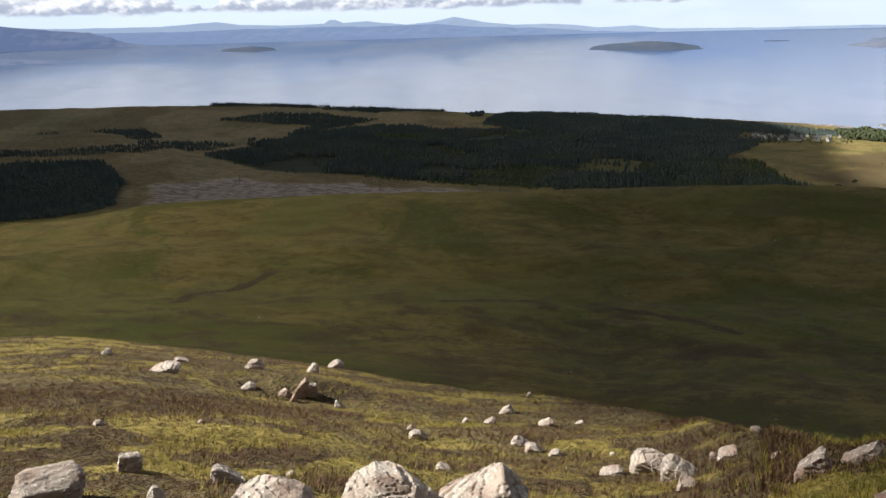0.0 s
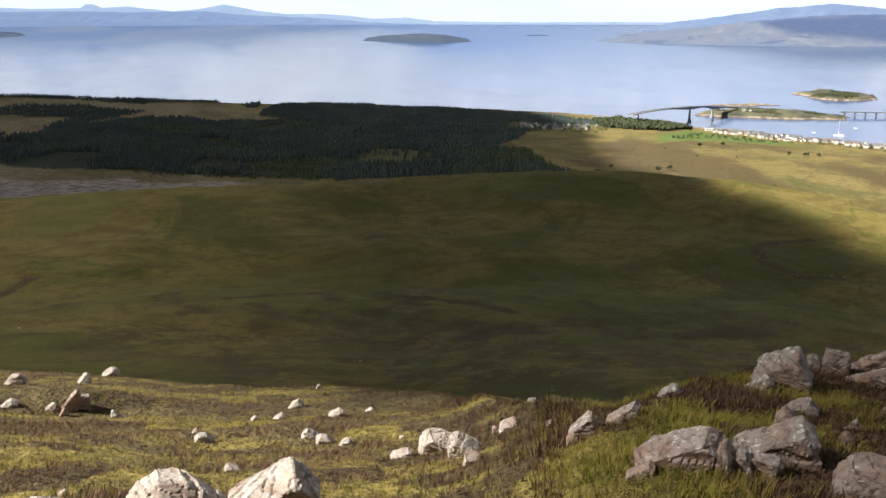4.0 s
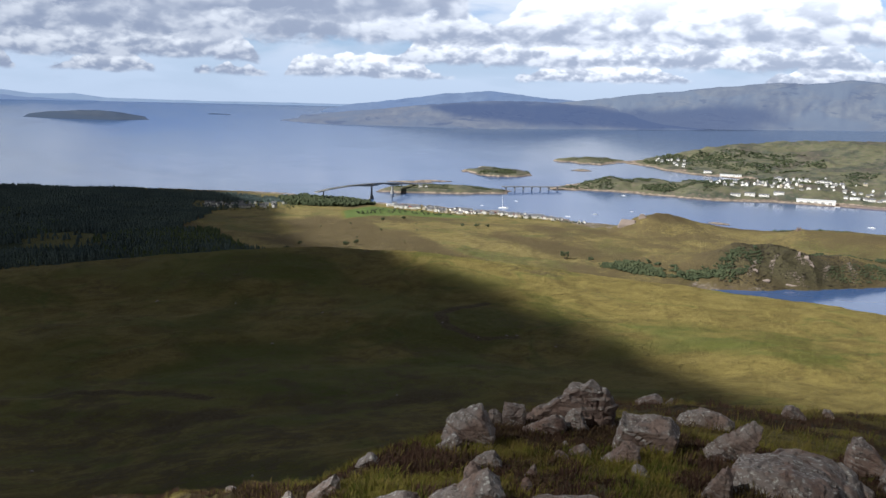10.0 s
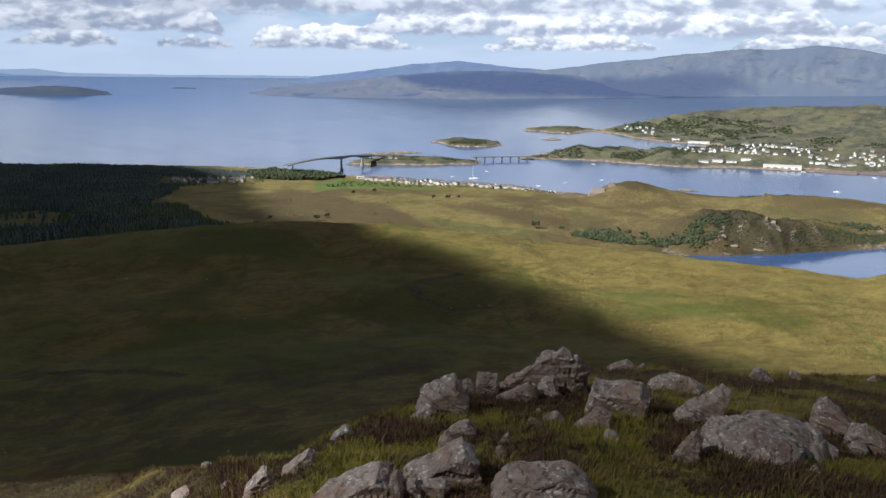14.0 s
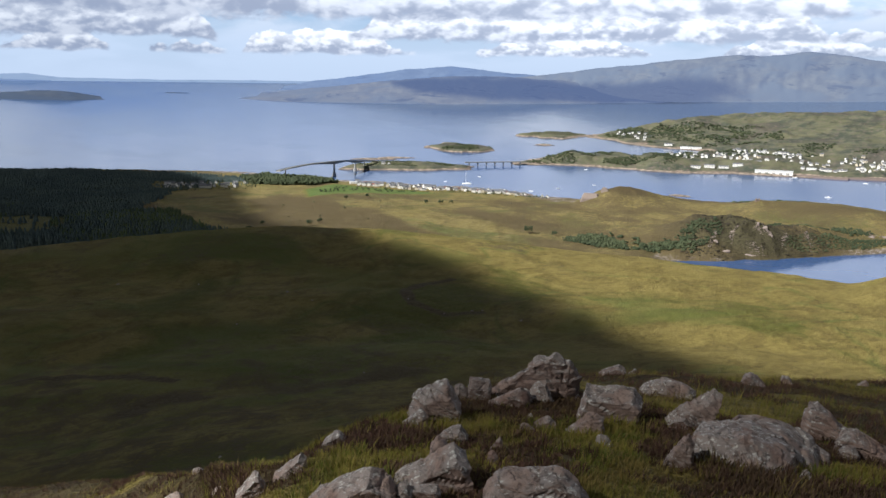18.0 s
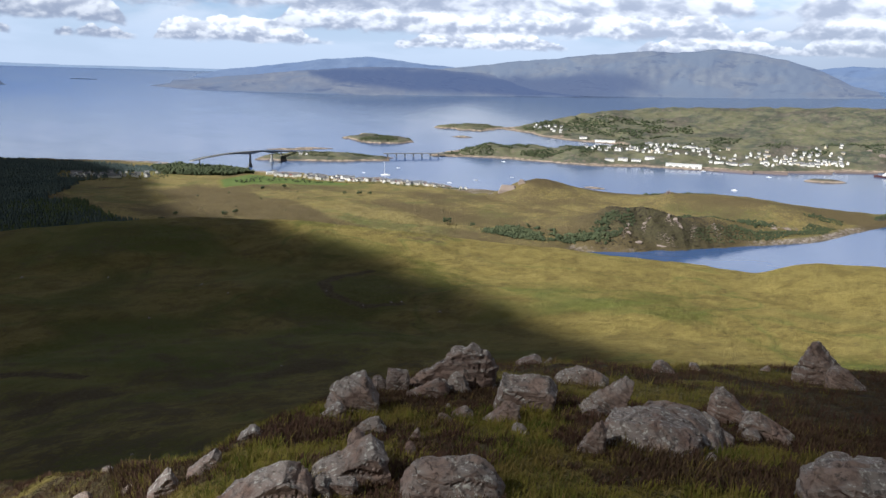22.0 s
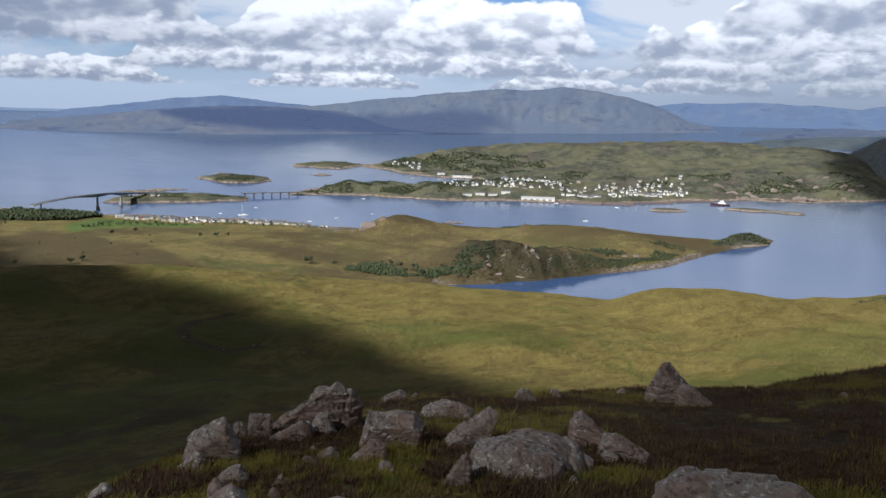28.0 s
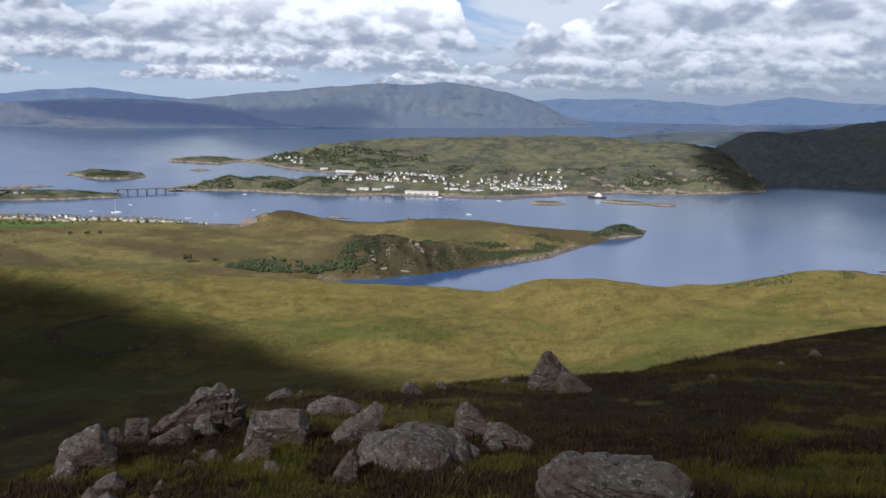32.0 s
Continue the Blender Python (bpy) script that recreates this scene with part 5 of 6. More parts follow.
def bridge():
    """The high road bridge: a haunched box girder over two tall piers, with parapets."""
    top = new("road_bridge")
    line = [(27.4, 2030, 26.5), (28.3, 2062, 31.0), (29.6, 2090, 36.5), (31.12, 2125, 38.8), (32.2, 2195, 34.5), (33.0, 2262, 27.0), (34.0, 2330, 20.0)]
    at_x = [xy(a, r) for a, r, z in line]
    s = [0.0]
    for (x0, y0), (x1, y1) in zip(at_x, at_x[1:]):
        s.append(s[-1] + math.hypot(x1 - x0, y1 - y0))

    def along(d):
        return tuple(float(np.interp(d, s, [p[k] for p in at_x])) for k in (0, 1)) + (float(np.interp(d, s, [p[2] for p in line])),)

    pier_at = [s[3], s[4] + 28]
    n = 70
    rail_sides = {-1: [], 1: []}
    ring, total = [], s[-1]
    heights = [along(total * k / n)[2] for k in range(n + 1)]
    for _ in range(4):
        heights = [heights[0]] + [(heights[k - 1] + 2 * heights[k] + heights[k + 1]) / 4 for k in range(1, n)] + [heights[-1]]
    bm = bmesh.new()
    for k in range(n + 1):
        d = total * k / n
        x, y, _z = along(d)
        z = heights[k]
        x2, y2, _z = along(min(total, d + 3))
        x1, y1, _z = along(max(0, d - 3))
        t = Vector((x2 - x1, y2 - y1, 0)).normalized()
        side = Vector((t.y, -t.x, 0))
        near = min(abs(d - q) for q in pier_at)
        deep = 1.7 + 4.4 * math.exp(-(near / 36) ** 2)
        p = Vector((x, y, z))
        ring.append([bm.verts.new(p + side * u + Vector((0, 0, w))) for u, w in ((-6.5, 0), (6.5, 0), (6.5, -0.7), (3.2, -1.2), (2.6, -deep), (-2.6, -deep), (-3.2, -1.2), (-6.5, -0.7))])
        for sgn in (-1, 1):
            rail_sides[sgn].append((p + side * 6.2 * sgn, side))
    for a, b in zip(ring, ring[1:]):
        for k in range(8):
            bm.faces.new((a[k], a[(k + 1) % 8], b[(k + 1) % 8], b[k]))
    bm.faces.new(ring[0]), bm.faces.new(ring[-1])
    part("deck", bm, CONCRETE, top)
    for sgn in (-1, 1):
        bm = bmesh.new()
        rows = []
        for p, side in rail_sides[sgn]:
            rows.append([bm.verts.new(p + side * u + Vector((0, 0, w))) for u, w in ((-.15, 0.0), (-.15, 1.2), (.15, 1.2), (.15, 0.0))])
        for a, b in zip(rows, rows[1:]):
            for k in range(4):
                bm.faces.new((a[k], a[(k + 1) % 4], b[(k + 1) % 4], b[k]))
        part("parapet", bm, CONCRETE, top)
    for q in pier_at + [s[1] - 20, s[5] + 10]:
        x, y, z = along(q)
        r = math.hypot(x, y)
        foot = float(sea_z(r))
        bm = bmesh.new()
        tall = q in pier_at
        for lo, hi, w0, w1 in ((foot - 6, foot + 7, 9, 8), (foot + 7, z - (7.0 if tall else 2.4), 4.6 if tall else 2.4, 3.6 if tall else 2.2)):
            if not tall and lo < foot:
                continue
            m = bmesh.ops.create_cone(bm, cap_ends=True, segments=10, radius1=w0 * 0.62, radius2=w1 * 0.62, depth=hi - lo)
            bmesh.ops.translate(bm, verts=m["verts"], vec=(x, y, (lo + hi) / 2))
        part("pier", bm, CONCRETE, top)
    return tagged(top, "high arched concrete road bridge over the strait", "bridge")


def viaduct():
    """The low second crossing: a flat deck on a row of paired legs."""
    top = new("viaduct")
    a0, a1, r = 39.9, 43.9, 2352.0
    z = 17.2
    x0, y0 = xy(a0, r - 10)
    x1, y1 = xy(a1, r + 38)
    d = Vector((float(x1 - x0), float(y1 - y0), 0))
    turn = math.degrees(math.atan2(d.y, d.x))
    base = Matrix.Translation((float(x0), float(y0), 0)) @ pose(0, 0, 0, 0, 0, turn)
    bm = bmesh.new()
    box(bm, 0, d.length, -5, 5, z - 1.0, z, 0.2)
    box(bm, 0, d.length, -5, -4.7, z, z + 1.0)
    box(bm, 0, d.length, 4.7, 5, z, z + 1.0)
    bmesh.ops.transform(bm, matrix=base, verts=bm.verts)
    part("deck", bm, CONCRETE, top)
    for k in range(7):
        for side in (-1, 1):
            bm = bmesh.new()
            u = d.length * (k + 0.5) / 7
            box(bm, u - 1.1, u + 1.1, side * 2.6 - 1.2, side * 2.6 + 1.2, 0, z - 1.0, 0.2)
            bmesh.ops.transform(bm, matrix=base, verts=bm.verts)
            part("leg", bm, CONCRETE, top)
    return tagged(top, "low concrete viaduct on a row of legs", "bridge")


bridge()
viaduct()


def hull(bm, length, beam, deep):
    """A boat's hull with a pointed bow."""
    rows = []
    for k in range(9):
        f = k / 8
        w = beam / 2 * (1 - max(0, (f - 0.45) / 0.55) ** 2) * (0.85 + 0.15 * min(1, f * 4))
        y, top = (f - 0.5) * length, deep * (0.55 + 0.25 * f * f)
        rows.append([bm.verts.new((sx * max(w, 0.03) * q, y, h)) for sx, q, h in ((-1, 1, top), (-1, 0.75, -deep * 0.3), (1, 0.75, -deep * 0.3), (1, 1, top))])
    for a, b in zip(rows, rows[1:]):
        for k in range(4):
            bm.faces.new((a[k], a[(k + 1) % 4], b[(k + 1) % 4], b[k]))
    bm.faces.new(rows[0]), bm.faces.new(rows[-1][::-1])


def boat(az, r, turn, length=11.0, mast=0.0, label="small white motor boat on a mooring", paint=None, decks=1):
    top = new("sailing_yacht" if mast else "ship" if length > 25 else "motor_boat")
    bm = bmesh.new()
    hull(bm, length, length * 0.28, length * 0.12)
    part("hull", bm, paint or HULL_WHITE, top)
    for k in range(decks):
        bm = bmesh.new()
        box(bm, -length * 0.09, length * 0.09, -length * (0.28 - 0.05 * k), length * (0.12 - 0.06 * k), length * (0.05 + 0.06 * k), length * (0.13 + 0.06 * k), 0.05 * length * 0.1)
        part("cabin", bm, HULL_WHITE, top)
    if mast:
        bm = bmesh.new()
        bmesh.ops.create_cone(bm, cap_ends=True, segments=8, radius1=0.42, radius2=0.22, depth=mast)
        bmesh.ops.translate(bm, verts=bm.verts, vec=(0, length * 0.1, mast / 2))
        part("mast", bm, HULL_WHITE, top)
        bm = bmesh.new()
        box(bm, -0.25, 0.25, -length * 0.38, length * 0.1, 2.6, 3.4, 0.1)
        part("boom", bm, HULL_WHITE, top, "boom with a furled white sail")
    x, y = xy(az, r)
    top.matrix_basis = Matrix.Translation((float(x), float(y), float(sea_z(r)))) @ pose(0, 0, 0, 0, 0, -az + turn)
    return tagged(top, label, "yacht" if mast else "ship" if length > 25 else "boat", "boats on the strait")


boat(40.05, 1995, 78, 23, 33, "white sailing yacht with a tall mast at anchor")
boat(40.9, 2132, 60, 10)
boat(42.5, 1906, 80, 13)
boat(44.4, 1890, 70, 11)
boat(46.2, 1950, 100, 10)
boat(48.0, 2325, 75, 11)
boat(48.6, 2024, 95, 9)
boat(63.0, 2007, 85, 14, label="small white ferry boat under way", decks=2)
boat(65.0, 2290, 70, 12)
boat(61.0, 2330, 88, 12)
boat(71.5, 2450, 96, 52, label="white ship with a dark red hull at the quay", paint=HULL_DARK, decks=3)
boat(73.8, 2360, 80, 8)
boat(38.6, 2030, 70, 9)


def tree(az, r, size, base=0, seed=0, label="lone dark round bush on the green moor"):
    """A small broadleaf tree: a trunk, limbs and a crown of many leaf clumps."""
    rnd, rng = random.Random(seed), np.random.default_rng(seed)
    top = new("tree")
    p = at(az, r, base)
    bm = bmesh.new()
    bmesh.ops.create_cone(bm, cap_ends=True, segments=7, radius1=size * 0.05, radius2=size * 0.025, depth=size * 0.6)
    bmesh.ops.translate(bm, verts=bm.verts, vec=(0, 0, size * 0.25))
    for k in range(4):
        m = bmesh.ops.create_cone(bm, cap_ends=True, segments=5, radius1=size * 0.02, radius2=size * 0.008, depth=size * 0.45)
        bmesh.ops.transform(bm, matrix=Matrix.Translation((0, 0, size * 0.4)) @ pose(0, 0, 0, 0, 40, 90 * k + rnd.uniform(0, 40)) @ Matrix.Translation((0, 0, size * 0.2)), verts=m["verts"])
    part("trunk", bm, BARK, top)
    n = 26
    ang, rad = rng.uniform(0, 6.28, n), size * 0.48 * np.sqrt(rng.random(n))
    spots = np.stack([np.cos(ang) * rad, np.sin(ang) * rad, size * (0.25 + 0.5 * rng.random(n)) * (1 - 0.6 * (rad / size) ** 2)], -1)
    V, F = scatter(CLUMPS, spots, size * rng.uniform(0.2, 0.36, n), np.ones(n), rng)
    crown = mesh_object("crown", V, F, BROADLEAF, smooth=False)
    crown.parent = top
    top.matrix_basis = Matrix.Translation(p)
    return tagged(top, label, "tree", "lone trees on the moor")


tree(44.3, 1290, 13, seed=1)
tree(46.1, 1282, 9, seed=2)
tree(29.4, 1265, 9, seed=3, label="small dark tree on the open moor")
tree(30.1, 1290, 8, seed=4, label="small dark tree on the open moor")
tree(26.3, 1300, 7, seed=5, label="small dark tree on the open moor")
tree(25.4, 1235, 9, seed=6, label="small dark tree on the open moor")
tree(37.3, 1560, 8, seed=7, label="small dark tree on the open moor")
tree(38.3, 1555, 10, seed=8, label="small dark tree on the open moor")
tree(39.0, 1560, 8, seed=9, label="small dark tree on the open moor")
tree(33.3, 1630, 9, seed=10, label="small dark tree beside the field")
tree(31.9, 1600, 8, seed=11, label="small dark tree beside the field")


def power_pole(az, r):
    top = new("power_pole")
    p = at(az, r)
    bm = bmesh.new()
    bmesh.ops.create_cone(bm, cap_ends=True, segments=8, radius1=0.35, radius2=0.22, depth=15)
    bmesh.ops.translate(bm, verts=bm.verts, vec=(0, 0, 6.5))
    part("pole", bm, BARK, top)
    bm = bmesh.new()
    box(bm, -1.8, 1.8, -0.12, 0.12, 12.6, 13.0)
    part("crossarm", bm, BARK, top)
    top.matrix_basis = Matrix.Translation(p)
    return tagged(top, "weathered wooden power pole on the moor", "pole", "power poles")


for a, r in ((-13.5, 1230), (-4.2, 1185), (4.0, 1160)):
    power_pole(a, r)


def castle_ruin():
    """Broken stumps of an old keep on the knoll above the strait."""
    top = new("ruined_castle")
    for k, (x0, x1, y, tall) in enumerate(((-4.5, -1.2, 0.0, 6.5), (0.6, 3.4, 0.6, 8.0), (-2.5, 2.0, 5.0, 3.5))):
        bm = bmesh.new()
        prism(bm, [(x0, -2.0), (x1, -2.0), (x1 - 0.2, tall * 0.62), (x1 - 0.9, tall * 0.7), (x0 + (x1 - x0) * 0.55, tall), (x0 + 0.7, tall * 0.86), (x0 + 0.1, tall * 0.5)], y, y + 1.6)
        part("wall", bm, STONE_QUAY, top)
    p = at(58.95, 1632)
    top.matrix_basis = Matrix.Translation(p) @ pose(0, 0, 0, 0, 0, -58.95)
    return tagged(top, "ruined grey stone keep on a grassy knoll", "ruin")


castle_ruin()
# ---- rocks, stones, grass and heather of the hillside ----
def rock_surface(k, pale=0.0):
    """Pink-grey sandstone: grey weathered skin, bedding, white crusts of lichen in clusters, black algae."""
    place = k.node("TexCoord").outputs["Object"]
    one = k.node("ObjectInfo").outputs["Random"]
    shift = k.node("CombineXYZ", X=k.math("MULTIPLY", one, 37.0), Y=one, Z=one).outputs[0]
    p = k.vmath("ADD", place, shift)
    n = k.noise(p, 3.4, 8.0, 0.68, 0.4)
    layer = k.noise(k.scaled(p, (1.4, 1.4, 7.0)), 5.0, 6.0, 0.62, 0.5)
    spot = k.noise(p, 22.0, 6.0, 0.72)
    cluster = k.noise(p, 2.6, 3.0, 0.6)
    col = k.mix(k.smooth(n, 0.36, 0.64), (0.245, 0.160, 0.128), (0.42, 0.305, 0.252))
    col = k.mix(k.math("MULTIPLY", k.smooth(layer, 0.54, 0.66), 0.55), col, (0.095, 0.072, 0.066))
    col = k.mix(k.math("MULTIPLY", one, 0.45), col, (0.27, 0.228, 0.205))
    up = k.node("SeparateXYZ", Vector=k.node("NewGeometry").outputs["Normal"]).outputs[2]
    crust = k.math("MULTIPLY", k.smooth(cluster, 0.38, 0.56), k.smooth(up, -0.1, 0.7))
    col = k.mix(k.math("MULTIPLY", crust, 0.6), col, k.mix(spot, (0.24, 0.23, 0.22), (0.48, 0.46, 0.44)))
    lichen = k.math("MULTIPLY", k.smooth(spot, 0.55, 0.60), k.smooth(k.math("ADD", cluster, k.math("MULTIPLY", up, 0.12)), 0.53, 0.63))
    col = k.mix(k.smooth(k.noise(p, 12.0, 8.0, 0.75), 0.52, 0.34, 0.0, 0.55), col, (0.085, 0.066, 0.060))
    col = k.mix(k.math("MULTIPLY", lichen, 0.9), col, (0.70, 0.69, 0.64))
    col = k.mix(k.math("MULTIPLY", k.smooth(k.noise(p, 9.0, 6.0, 0.7), 0.56, 0.66), 0.75), col, (0.060, 0.054, 0.050))
    # sunlight put into the colour: whitened for the stones on the bright slope
    if pale:
        col = k.mix(k.math("MULTIPLY", k.smooth(n, 0.30, 0.60), pale), col, (0.60, 0.57, 0.52))
    relief = k.math("ADD", k.math("ADD", n, k.math("MULTIPLY", layer, 0.6)), k.math("MULTIPLY", spot, 0.35))
    return principled(k, col, 0.88, relief, 0.9, 0.05, 0.2)


def blade_stuff(dark, light, tip):
    def build(k):
        island = k.node("NewGeometry").outputs["Random Per Island"]
        place = k.node("TexCoord").outputs["Object"]
        patch = k.noise(place, 1.9, 5.0, 0.68)
        col = k.mix(k.smooth(patch, 0.40, 0.58), dark, light)
        col = k.mix(k.math("MULTIPLY", k.smooth(k.noise(place, 0.7, 3.0, 0.6), 0.5, 0.6), 0.7), col, tuple(0.55 * c for c in tip))
        col = k.mix(k.smooth(island, 0.55, 1.0), col, tip)
        p = principled(k, col, 0.8, spec=0.15)
        thin = k.node("BsdfTranslucent", Color=(*light, 1.0))
        return k.node("MixShader", i0=0.22, i1=p, i2=thin.outputs[0]).outputs[0]
    return build


ROCK = material("lichened_sandstone", rock_surface)
# the same stone paled to look sunlit, for bearings below 23
SUNLIT_ROCK = material("sunlit_lichened_sandstone", lambda k: rock_surface(k, 0.30))
CRAG = material("grey_crag", plain((0.31, 0.255, 0.225), 0.95, 0.5, 0.25))
GRASS = material("deer_grass", blade_stuff((0.092, 0.118, 0.018), (0.250, 0.225, 0.045), (0.31, 0.22, 0.08)))
HEATHER = material("heather", blade_stuff((0.060, 0.032, 0.024), (0.125, 0.070, 0.050), (0.16, 0.110, 0.062)))
ROCKS = []


# cross-outlines of the broken sandstone, from one foot over the top to the other
SHAPES = {
    "wedge": [(0, 0), (.10, .30), (.26, .62), (.42, .80), (.66, 1), (.76, .96), (.90, .66), (1, .42), (.97, 0)],
    "ramp": [(0, 0), (0, .10), (.18, .36), (.44, .78), (.60, .94), (.72, 1), (.88, .84), (1, .52), (.97, 0)],
    "block": [(0, 0), (.06, .50), (.16, .98), (.24, 1), (.60, .84), (.90, .92), (1, .66), (.90, 0)],
    "fang": [(0, 0), (0, .30), (.50, .62), (.86, 1), (1, .86), (.90, .30), (.72, 0)],
    "pyramid": [(0, 0), (.08, .36), (.32, .95), (.40, 1), (.50, .88), (.78, .48), (1, .16), (1, 0)],
    "table": [(0, 0), (.03, .42), (.16, .86), (.36, 1), (.74, .98), (.92, .72), (1, .30), (.96, 0)],
    "dome": [(0, 0), (.08, .42), (.26, .84), (.46, 1), (.68, .95), (.88, .66), (.98, .3), (1, 0)],
    "back": [(0, 0), (.02, .62), (.14, .92), (.30, 1), (.52, .84), (.78, .48), (.98, .16), (1, 0)],
    "slab": [(0, 0), (.04, .55), (.14, .88), (.30, 1), (.62, .92), (.84, .62), (.98, .30), (1, 0)],
    "plate": [(0, 0), (.02, .45), (.10, .80), (.28, .95), (.58, 1), (.84, .94), (.95, .66), (1, .28), (1, 0)],
    "tilt": [(0, 0), (.02, .14), (.28, .44), (.58, .90), (.76, 1), (.94, .78), (1, .34), (.97, 0)],
}


def rock(az, r, w, h, shape="", deep=0.8, label="", seed=0, sink=0.25, name="boulder", turn=0.0, base=0, front=0.0):
    """A broken sandstone boulder, its front foot at the place given (front: how tall its front face is): flat joint faces with worn edges, bedding cracks and chips."""
    seed = seed or len(ROCKS) + 1
    rng = np.random.default_rng(seed * 7 + 1)
    shape = shape or ("dome", "tilt", "wedge", "back", "slab", "ramp")[seed % 6]
    d = w * deep
    h = h * (0.92 if w > 0.45 else 1.0)
    span = (w + h) / 2
    bm = bmesh.new()
    lean = rng.uniform(-.10, .10)
    for t, wide, tall in ((0.0, rng.uniform(.80, .94), front or rng.uniform(.45, .86)), (rng.uniform(.14, .26), 1.0, rng.uniform(.84, .98)), (rng.uniform(.5, .62), .98, 1.0), (1.0, rng.uniform(.62, .8), rng.uniform(.45, .75))):
        for u, v in SHAPES[shape]:
            jx, jy, jz = rng.normal(0, .022, 3)
            bm.verts.new(((u - 0.5 + jx) * wide * w + lean * t * w, (t - 0.06 + jy) * d, (v + (jz if v else 0)) * tall * h - (sink * h if v == 0 else 0)))
    hull_made = bmesh.ops.convex_hull(bm, input=bm.verts)
    bmesh.ops.delete(bm, geom=[q for q in set(hull_made["geom_interior"] + hull_made["geom_unused"]) if isinstance(q, bmesh.types.BMVert)], context="VERTS")
    bmesh.ops.dissolve_limit(bm, angle_limit=radians(24), verts=bm.verts, edges=bm.edges)
    bmesh.ops.bevel(bm, geom=list(bm.edges), offset=0.013 * span, segments=1, affect="EDGES", clamp_overlap=True)
    near = 0.09 < w < 3
    goal = max(0.017, span / 26) if near else span / 8
    for _ in range(7):
        bmesh.ops.triangulate(bm, faces=[q for q in bm.faces if len(q.verts) > 3])
        long_edges = [e for e in bm.edges if e.calc_length() > goal * 1.35]
        if not long_edges or len(bm.faces) > 9000:
            break
        bmesh.ops.subdivide_edges(bm, edges=long_edges, cuts=1)
    bmesh.ops.triangulate(bm, faces=[q for q in bm.faces if len(q.verts) > 3])
    bmesh.ops.recalc_face_normals(bm, faces=bm.faces)
    bm.normal_update()
    bm.verts.index_update()
    P, N = np.array([p.co[:] for p in bm.verts]), np.array([p.normal[:] for p in bm.verts])
    F = np.array([[p.index for p in q.verts] for q in bm.faces])
    bm.free()
    # bedding and joints: the stone on one side stands a little proud, with a crack between
    push = np.zeros(len(P))
    joints = [(rng.normal(.25, .25), rng.normal(0, .2), 1.0, rng.uniform(.3, .7) * h), (rng.normal(.2, .2), rng.normal(0, .2), 1.0, rng.uniform(.1, .5) * h), (1.0, rng.normal(0, .5), rng.normal(.2, .4), rng.uniform(-.3, .3) * w), (1.0, rng.normal(.3, .5), rng.normal(-.2, .4), rng.uniform(-.3, .3) * w)]
    for nx, ny, nz, off in joints[: 3 if near and w > 0.25 else 1]:
        q = np.array((nx, ny, nz)) / math.sqrt(nx * nx + ny * ny + nz * nz)
        wavy = 0.03 * span * np.sin(P[:, 0] * 9 / span + P[:, 1] * 7 / span + seed)
        dist = P @ q - off + wavy
        push = push - 0.032 * span * np.exp(-(dist / (0.014 * span)) ** 2) + rng.uniform(-.022, .022) * span * np.tanh(dist / (0.015 * span))
    shift = Vector((seed * 3.7, seed * 1.3, 0))
    grain = np.array([noise.fractal(Vector(q) * (2.2 / span) + shift, 1.0, 2.0, 3) for q in P])
    fine = np.array([noise.fractal(Vector(q) * (11.0 / span) + shift, 0.9, 2.0, 3) for q in P])
    push = push + span * (0.012 * grain + 0.009 * fine)
    # ledges where the beds weather back
    bed = np.array((rng.normal(.3, .3), rng.normal(0, .3), 1.0))
    band = P @ (bed / np.linalg.norm(bed)) / (rng.uniform(.12, .2) * span) + 0.35 * grain
    push = push + (0.030 * span * (band - np.floor(band) - 0.5) if near else 0)
    ob = mesh_object(name, P + N * push[:, None], F, CRAG if name == "crag" else SUNLIT_ROCK if az < 23 and "dark" not in label else ROCK, smooth=False)
    p = at(az, r, base)
    ob.matrix_basis = Matrix.Translation(p - Vector((0, 0, h * (0.10 if w > 0.45 else 0.22)))) @ pose(0, 0, 0, 0, 0, -az + turn)
    a = radians(az)
    ROCKS.append((p.x + math.sin(a) * 0.45 * d, p.y + math.cos(a) * 0.45 * d, w))
    return tagged(ob, label or "grey-pink lichened sandstone boulder in heather", "boulder", "hillside boulders")


# the outcrop below the camera
rock(38.08, 8.70, 0.64, 0.50, "wedge", 0.7, "tall leaning wedge of pink sandstone on the outcrop", 11)
rock(36.9, 8.35, 0.30, 0.20, "tilt", 0.8, "low pink block at the foot of the outcrop", 12)
rock(40.03, 10.05, 0.26, 0.24, "dome", 0.9, "small split block on the outcrop", 13)
rock(41.31, 10.05, 0.34, 0.34, "block", 0.8, "grey upright block on the outcrop", 14)
rock(45.0, 10.40, 1.22, 0.66, "ramp", 0.34, "big sloping lichened slab on top of the outcrop", 15)
rock(46.4, 10.75, 0.66, 0.60, "slab", 0.6, "grey broken crown of the big slab", 16)
rock(43.5, 9.75, 0.53, 0.26, "tilt", 0.6, "pink bottom slab of the outcrop", 17)
rock(45.75, 10.15, 0.38, 0.30, "dome", 0.7, "rounded block leaning on the slab", 18)
rock(44.6, 10.0, 0.20, 0.22, "dome", 0.8, "small wedge stone between slabs", 19)
rock(50.39, 9.05, 0.76, 0.44, "block", 0.7, "large square-cut pink boulder with a dark hollow", 21)
rock(49.07, 8.42, 0.40, 0.25, "tilt", 0.6, "leaning flake in front of the square boulder", 22)
rock(54.32, 11.45, 0.80, 0.24, "dome", 0.6, "pale flat slab among grass", 23, front=0.4)
rock(56.2, 9.2, 0.59, 0.56, "fang", 0.5, "upright pointed sandstone wedge", 24)
